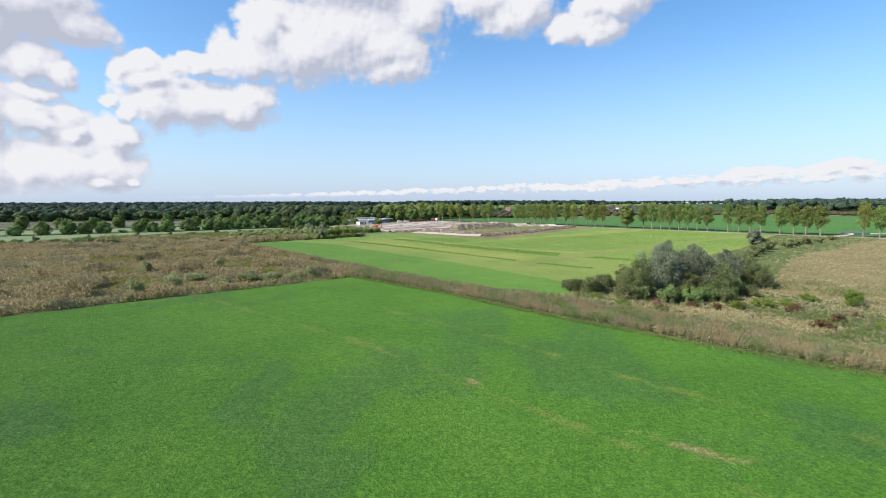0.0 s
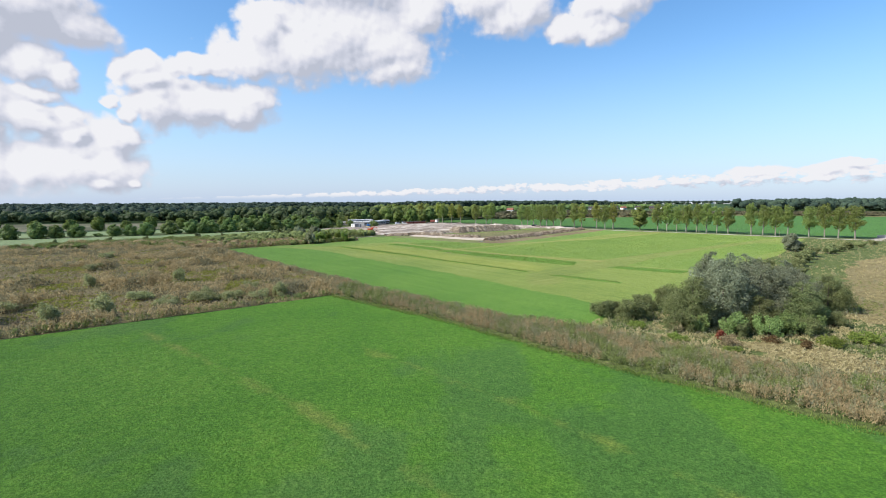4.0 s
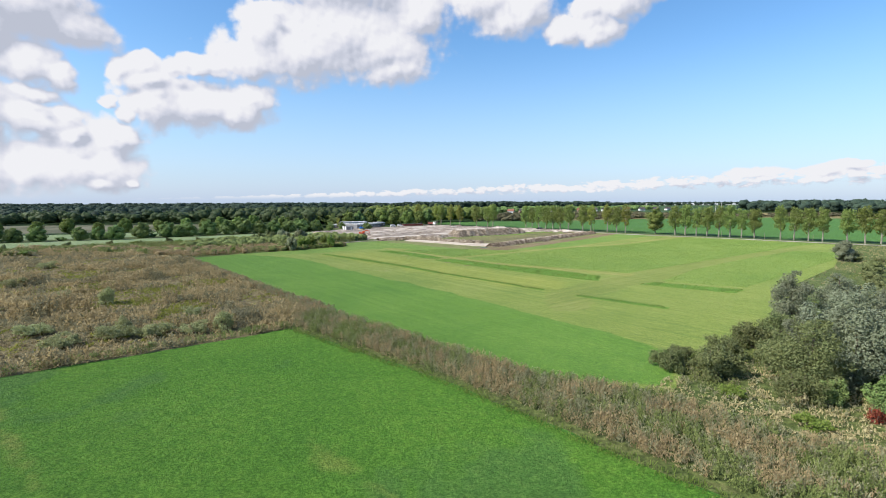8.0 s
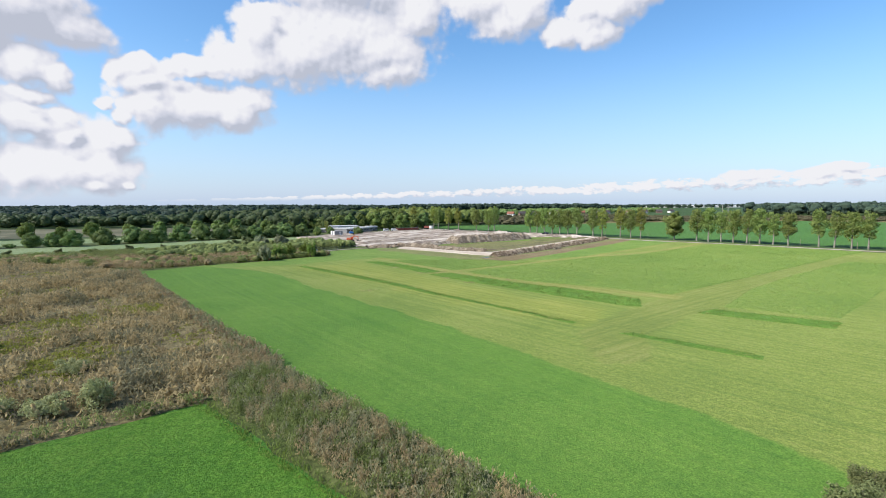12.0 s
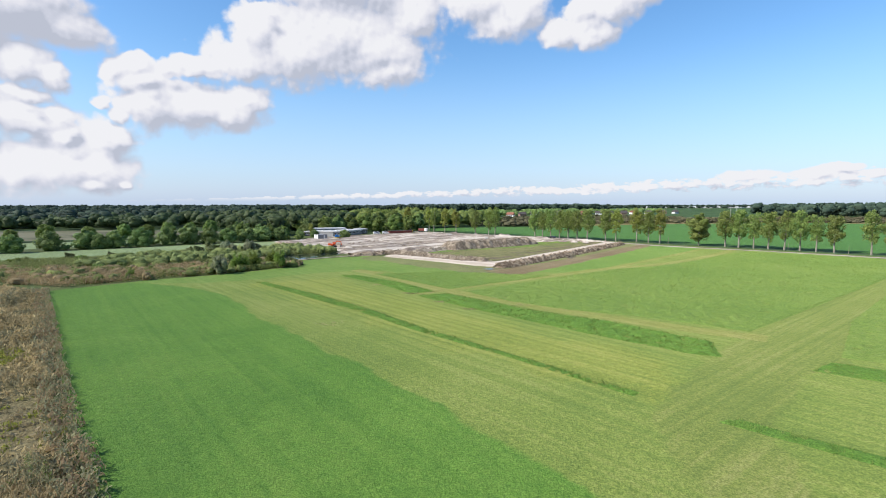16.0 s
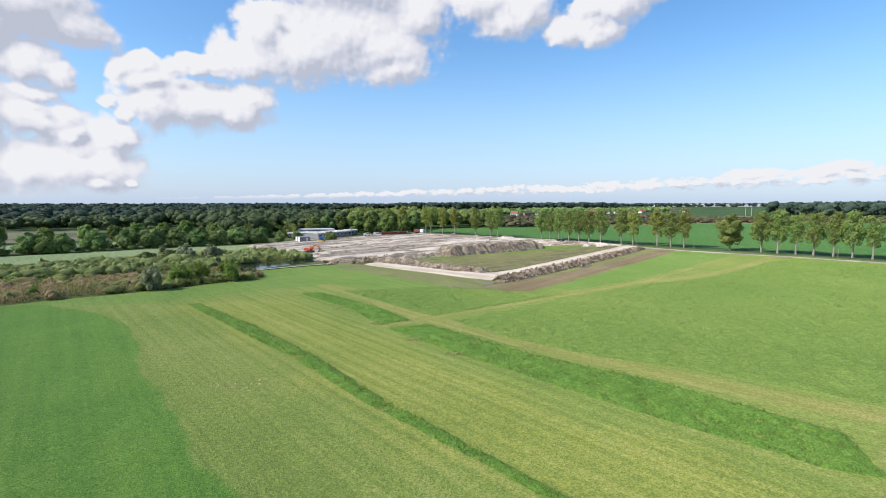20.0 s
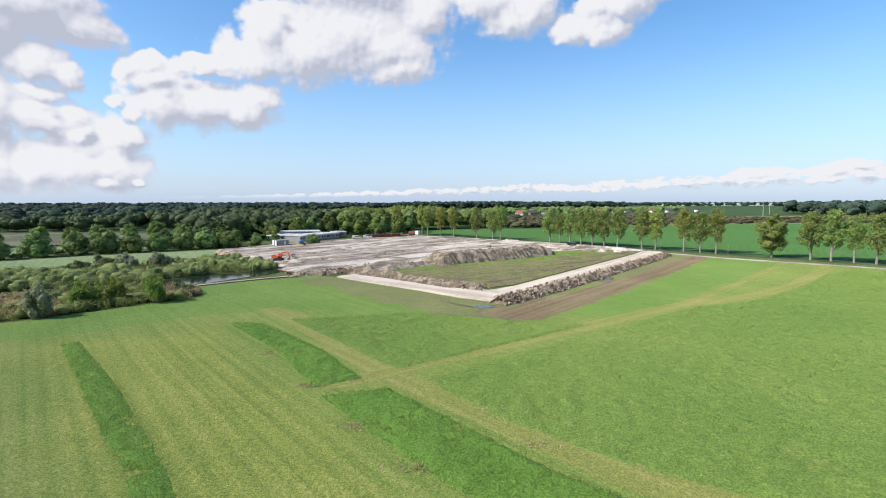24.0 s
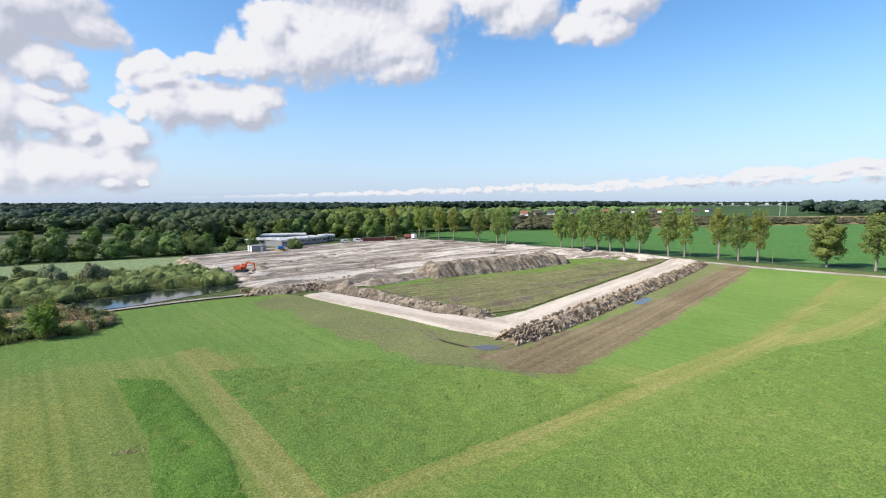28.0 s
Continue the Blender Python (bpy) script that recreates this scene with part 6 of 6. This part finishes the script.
# hedgerow trees on the west side
family("hedgerow_tree", "dark round tree in a hedgerow between pale fields", "tree", "hedgerow trees", "round", 9.4, 10.5, 0.02, M_LEAF, M_BARKDARK, 4200, 0.62,
       [(-188, 340, 0.95), (-180, 351, 1.0), (-170, 360, 1.0), (-158, 364, 0.9), (-150, 374, 1.05), (-143, 385, 1.0), (-134, 389, 1.1), (-124, 392, 1.0), (-116, 398, 0.95), (-205, 334, 0.8), (-222, 326, 0.9), (-240, 318, 1.0),
        (-262, 304, 0.8), (-285, 292, 0.9), (-310, 278, 0.8), (-108, 404, 0.9), (-100, 410, 0.95), (-92, 414, 0.8), (-335, 262, 0.9), (-197, 338, 0.75), (-231, 321, 0.85), (-251, 311, 0.9), (-273, 298, 0.85), (-298, 285, 0.85), (-163, 361, 0.8)])
family("hedgerow_tree", "round tree in a hedgerow before the stubble", "tree", "hedgerow trees", "round", 10.4, 9.2, 0.06, M_LEAFMID, M_BARKDARK, 3600, 0.65,
       [(-190, 424, 0.9), (-172, 440, 1.0), (-157, 466, 1.0), (-225, 406, 1.0), (-272, 386, 0.9), (-330, 358, 0.9), (-365, 340, 1.0), (-206, 415, 0.9), (-240, 400, 0.8), (-256, 393, 1.0), (-291, 378, 0.85), (-311, 368, 1.0), (-181, 432, 0.85), (-164, 453, 0.9), (-348, 350, 0.9)])
family("hedge_bush", "low dark bush in a hedgerow", "bush", "hedgerow bushes", "shrub", 3.4, 6.5, 0, M_LEAF, M_BARKDARK, 900, 0.6,
       [(-176, 356, 0.9), (-163, 361, 0.9), (-195, 337, 0.9), (-213, 330, 0.9), (-231, 322, 0.9), (-250, 311, 0.9), (-274, 298, 0.9), (-298, 285, 0.9), (-150, 384, 0.9), (-138, 380, 0.7), (-154, 369, 0.8), (-322, 270, 1)])
family("garden_tree", "slender yellow-green tree beside the low building", "tree", "", "upright", 12.0, 4.6, 0.2, M_POPLARY, M_BARK, 1100, 0.5, [(-82, 449, 0.72)])
family("garden_bush", "round dark bush before the low building", "bush", "", "shrub", 4.6, 6.0, 0, M_LEAF, M_BARKDARK, 1600, 0.4, [(-56.5, 433, 1.35)])
family("field_tree", "leafy tree at the edge of the wood behind the site", "tree", "wood edge trees", "round", 14.0, 11.0, 0.05, M_LEAFMID, M_BARKDARK, 4600, 0.7,
       [(-30, 490, 1.0), (-42, 497, 1.0), (-54, 506, 1.1), (-20, 505, 1.0), (-66, 505, 1.0), (-82, 490, 1.0), (-96, 478, 0.95), (-104, 462, 0.9), (-112, 446, 0.85), (-104, 432, 0.75), (-94, 426, 0.6), (-118, 424, 0.8), (-86, 506, 1.1)])
family("field_tree", "dark tree at the edge of the wood behind the site", "tree", "wood edge trees", "round", 13.0, 11.0, 0.04, M_LEAF, M_BARKDARK, 4600, 0.7,
       [(-34, 508, 1.0), (-14, 516, 1.1), (-48, 518, 1.1), (-74, 500, 1.0), (-90, 466, 0.9), (-110, 454, 0.9), (-126, 436, 0.8), (-106, 418, 0.7), (-120, 410, 0.7), (-84, 428, 0.5), (-76, 432, 0.45)])


# ---- far woods, scrub and hedges ----
def wood(name, label, poly, per_m2, tall, wide, mat, sprays=90, size=1.6, lobed=3):
    """Many crowns in one mesh, each of a few lobes of leaf sprays with a stem below."""
    at = scatter(poly, per_m2)
    r = np.random.default_rng(len(poly) + len(at))
    lobes, n = [], len(at)
    H = tall * r.uniform(0.75, 1.1, n)
    out = []
    for k in range(lobed):
        a = r.uniform(0, 2 * np.pi, n)
        d = wide * 0.22 * r.random(n)
        half = wide * r.uniform(0.3, 0.46, n)
        out.append(np.stack([at[:, 0] + np.cos(a) * d, at[:, 1] + np.sin(a) * d, H * r.uniform(0.35, 0.8, n), half, half, H * 0.28], 1))
    L = np.concatenate(out)
    crowns = with_cores(leaves(name, L, int(n * sprays * 1.8), size * 0.72, mat, r, 0.85), L, 0.86, mat, r, 0.2)
    return tagged(new(name, crowns), label, "wood", "", "stuff")


wood("wood", "dark broad-leaved wood behind the hedgerows", [(-104, 440), (-112, 430), (-122, 450), (-150, 505), (-215, 560), (-300, 640), (-120, 700), (-60, 620), (-50, 545), (-80, 510)], 0.012, 14, 12, M_SHADEWOOD, 46, 2.1)
wood("wood", "mixed green wood beyond the building", [(-60, 520), (-20, 530), (40, 580), (70, 680), (-40, 720), (-110, 640)], 0.010, 15, 12, M_LEAFMID, 46, 2.1)
wood("wood", "long dark wood along the horizon", [(-300, 570), (-640, 500), (-900, 520), (-1150, 900), (-300, 1000), (-260, 700)], 0.0042, 14.5, 17, M_HAZEWOOD, 55, 3.0)
wood("wood", "lighter wood before the horizon", [(-640, 462), (-435, 505), (-275, 532), (-215, 545), (-290, 640), (-420, 580), (-700, 520)], 0.009, 12, 12, M_SHADEWOOD, 70, 1.8)
wood("wood", "far dark wood on the horizon", [(-1200, 900), (-250, 1000), (-100, 1300), (-400, 1700), (-1600, 1400)], 0.0022, 16, 22, M_HAZEWOOD, 36, 5.5)
wood("wood", "dark pine wood on the east horizon", [(520, 830), (760, 740), (1300, 800), (1500, 1200), (900, 1250), (560, 1000)], 0.0035, 19, 18, M_HAZEWOOD, 45, 3.8)
wood("wood", "far dark wood in the middle of the horizon", [(-100, 1500), (400, 1450), (560, 1650), (200, 1850), (-150, 1800)], 0.0028, 17, 20, M_HAZEWOOD, 50, 5.0)
wood("wood", "distant belts of trees", [(-900, 2000), (1600, 1900), (2200, 2400), (-900, 2500)], 0.00035, 11, 26, M_HAZEWOOD, 50, 7.0)
wood("scrub", "brown scrub beyond the green field", [(30, 566), (97, 578), (250, 632), (330, 700), (300, 860), (110, 800), (40, 680)], 0.012, 4.5, 9, M_SCRUB, 34, 2.0)
wood("scrub", "brown and straw-coloured scrub on the heath", [(250, 634), (400, 660), (520, 580), (640, 660), (560, 800), (330, 760)], 0.010, 2.8, 9, M_SCRUB, 30, 1.9)
wood("garden_trees", "trees round the far houses", [(60, 860), (200, 1000), (460, 1130), (520, 1250), (200, 1200), (40, 1000)], 0.0042, 9, 10, M_LEAF, 70, 1.8)


# ---- far houses ----
def house(at, wall_mat, roof_mat, wide=11.0, deep=8.0, eaves=3.2, top=7.0):
    label = "far house with white walls and a dark roof" if wall_mat is M_WHITE else "far brick house with a tiled roof"
    root = thing("house", label, "house", "far houses", at)
    part("wall", boxes((0, wide, 0, deep, 0, eaves)), wall_mat, root)
    bm = bmesh.new()
    lo = [bm.verts.new((-0.4, y, z)) for y, z in ((-0.5, eaves), (deep / 2, top), (deep + 0.5, eaves))]
    hi = [bm.verts.new((wide + 0.4, y, z)) for y, z in ((-0.5, eaves), (deep / 2, top), (deep + 0.5, eaves))]
    bm.faces.new(lo)
    bm.faces.new(hi[::-1])
    for k in range(3):
        bm.faces.new((lo[k], hi[k], hi[(k + 1) % 3], lo[(k + 1) % 3]))
    bmesh.ops.recalc_face_normals(bm, faces=bm.faces[:])
    roof = part("roof", bm, roof_mat, root)
    part("chimney", boxes((wide * 0.7, wide * 0.7 + 0.8, deep * 0.45, deep * 0.45 + 0.8, top - 1.2, top + 0.9)), M_BRICK, roof)
    for x in (1.2, 4.2, 7.6):
        part("window", boxes((x, x + 1.6, -0.06, 0.05, 1.0, 2.3)), M_GLASS, root)
    part("door", boxes((6.1, 7.0, -0.06, 0.05, 0.0, 2.1)), M_DARKGREY, root)
    return root


for k, (x, y) in enumerate(((112, 905), (138, 930), (160, 958), (205, 985), (262, 1010), (290, 1020), (318, 1032), (345, 1040), (372, 1055), (402, 1062), (440, 1088), (474, 1100), (60, 900), (226, 1055))):
    house(turn(x, y, 0.0, -25 + (k * 37) % 60), M_WHITE if k % 3 != 1 else M_BRICK, M_ROOF if k % 4 else M_ROOFRED)
greenhouse = thing("greenhouse", "long low white greenhouse on the horizon", "greenhouse", "", turn(820, 2050, 0.0, -4))
part("wall", boxes((0, 520, 0, 60, 0, 6.0)), M_WHITE, greenhouse)
for k in range(26):
    bm = bmesh.new()
    vs = [bm.verts.new(c) for c in ((k * 20, 0, 6.0), (k * 20 + 20, 0, 6.0), (k * 20 + 10, 0, 8.0), (k * 20, 60, 6.0), (k * 20 + 20, 60, 6.0), (k * 20 + 10, 60, 8.0))]
    for f in ((0, 1, 2), (5, 4, 3), (0, 2, 5, 3), (1, 4, 5, 2)):
        bm.faces.new([vs[i] for i in f])
    part("roof_bay", bm, M_WHITE, greenhouse)
family("roadside_tree", "small round tree in a far even row", "tree", "far row of trees", "round", 15.0, 9.0, 0.2, M_HAZEWOOD, M_BARKDARK, 260, 2.2, [(800 + k * 22, 1985 - k * 1.5, 1.0) for k in range(25)])
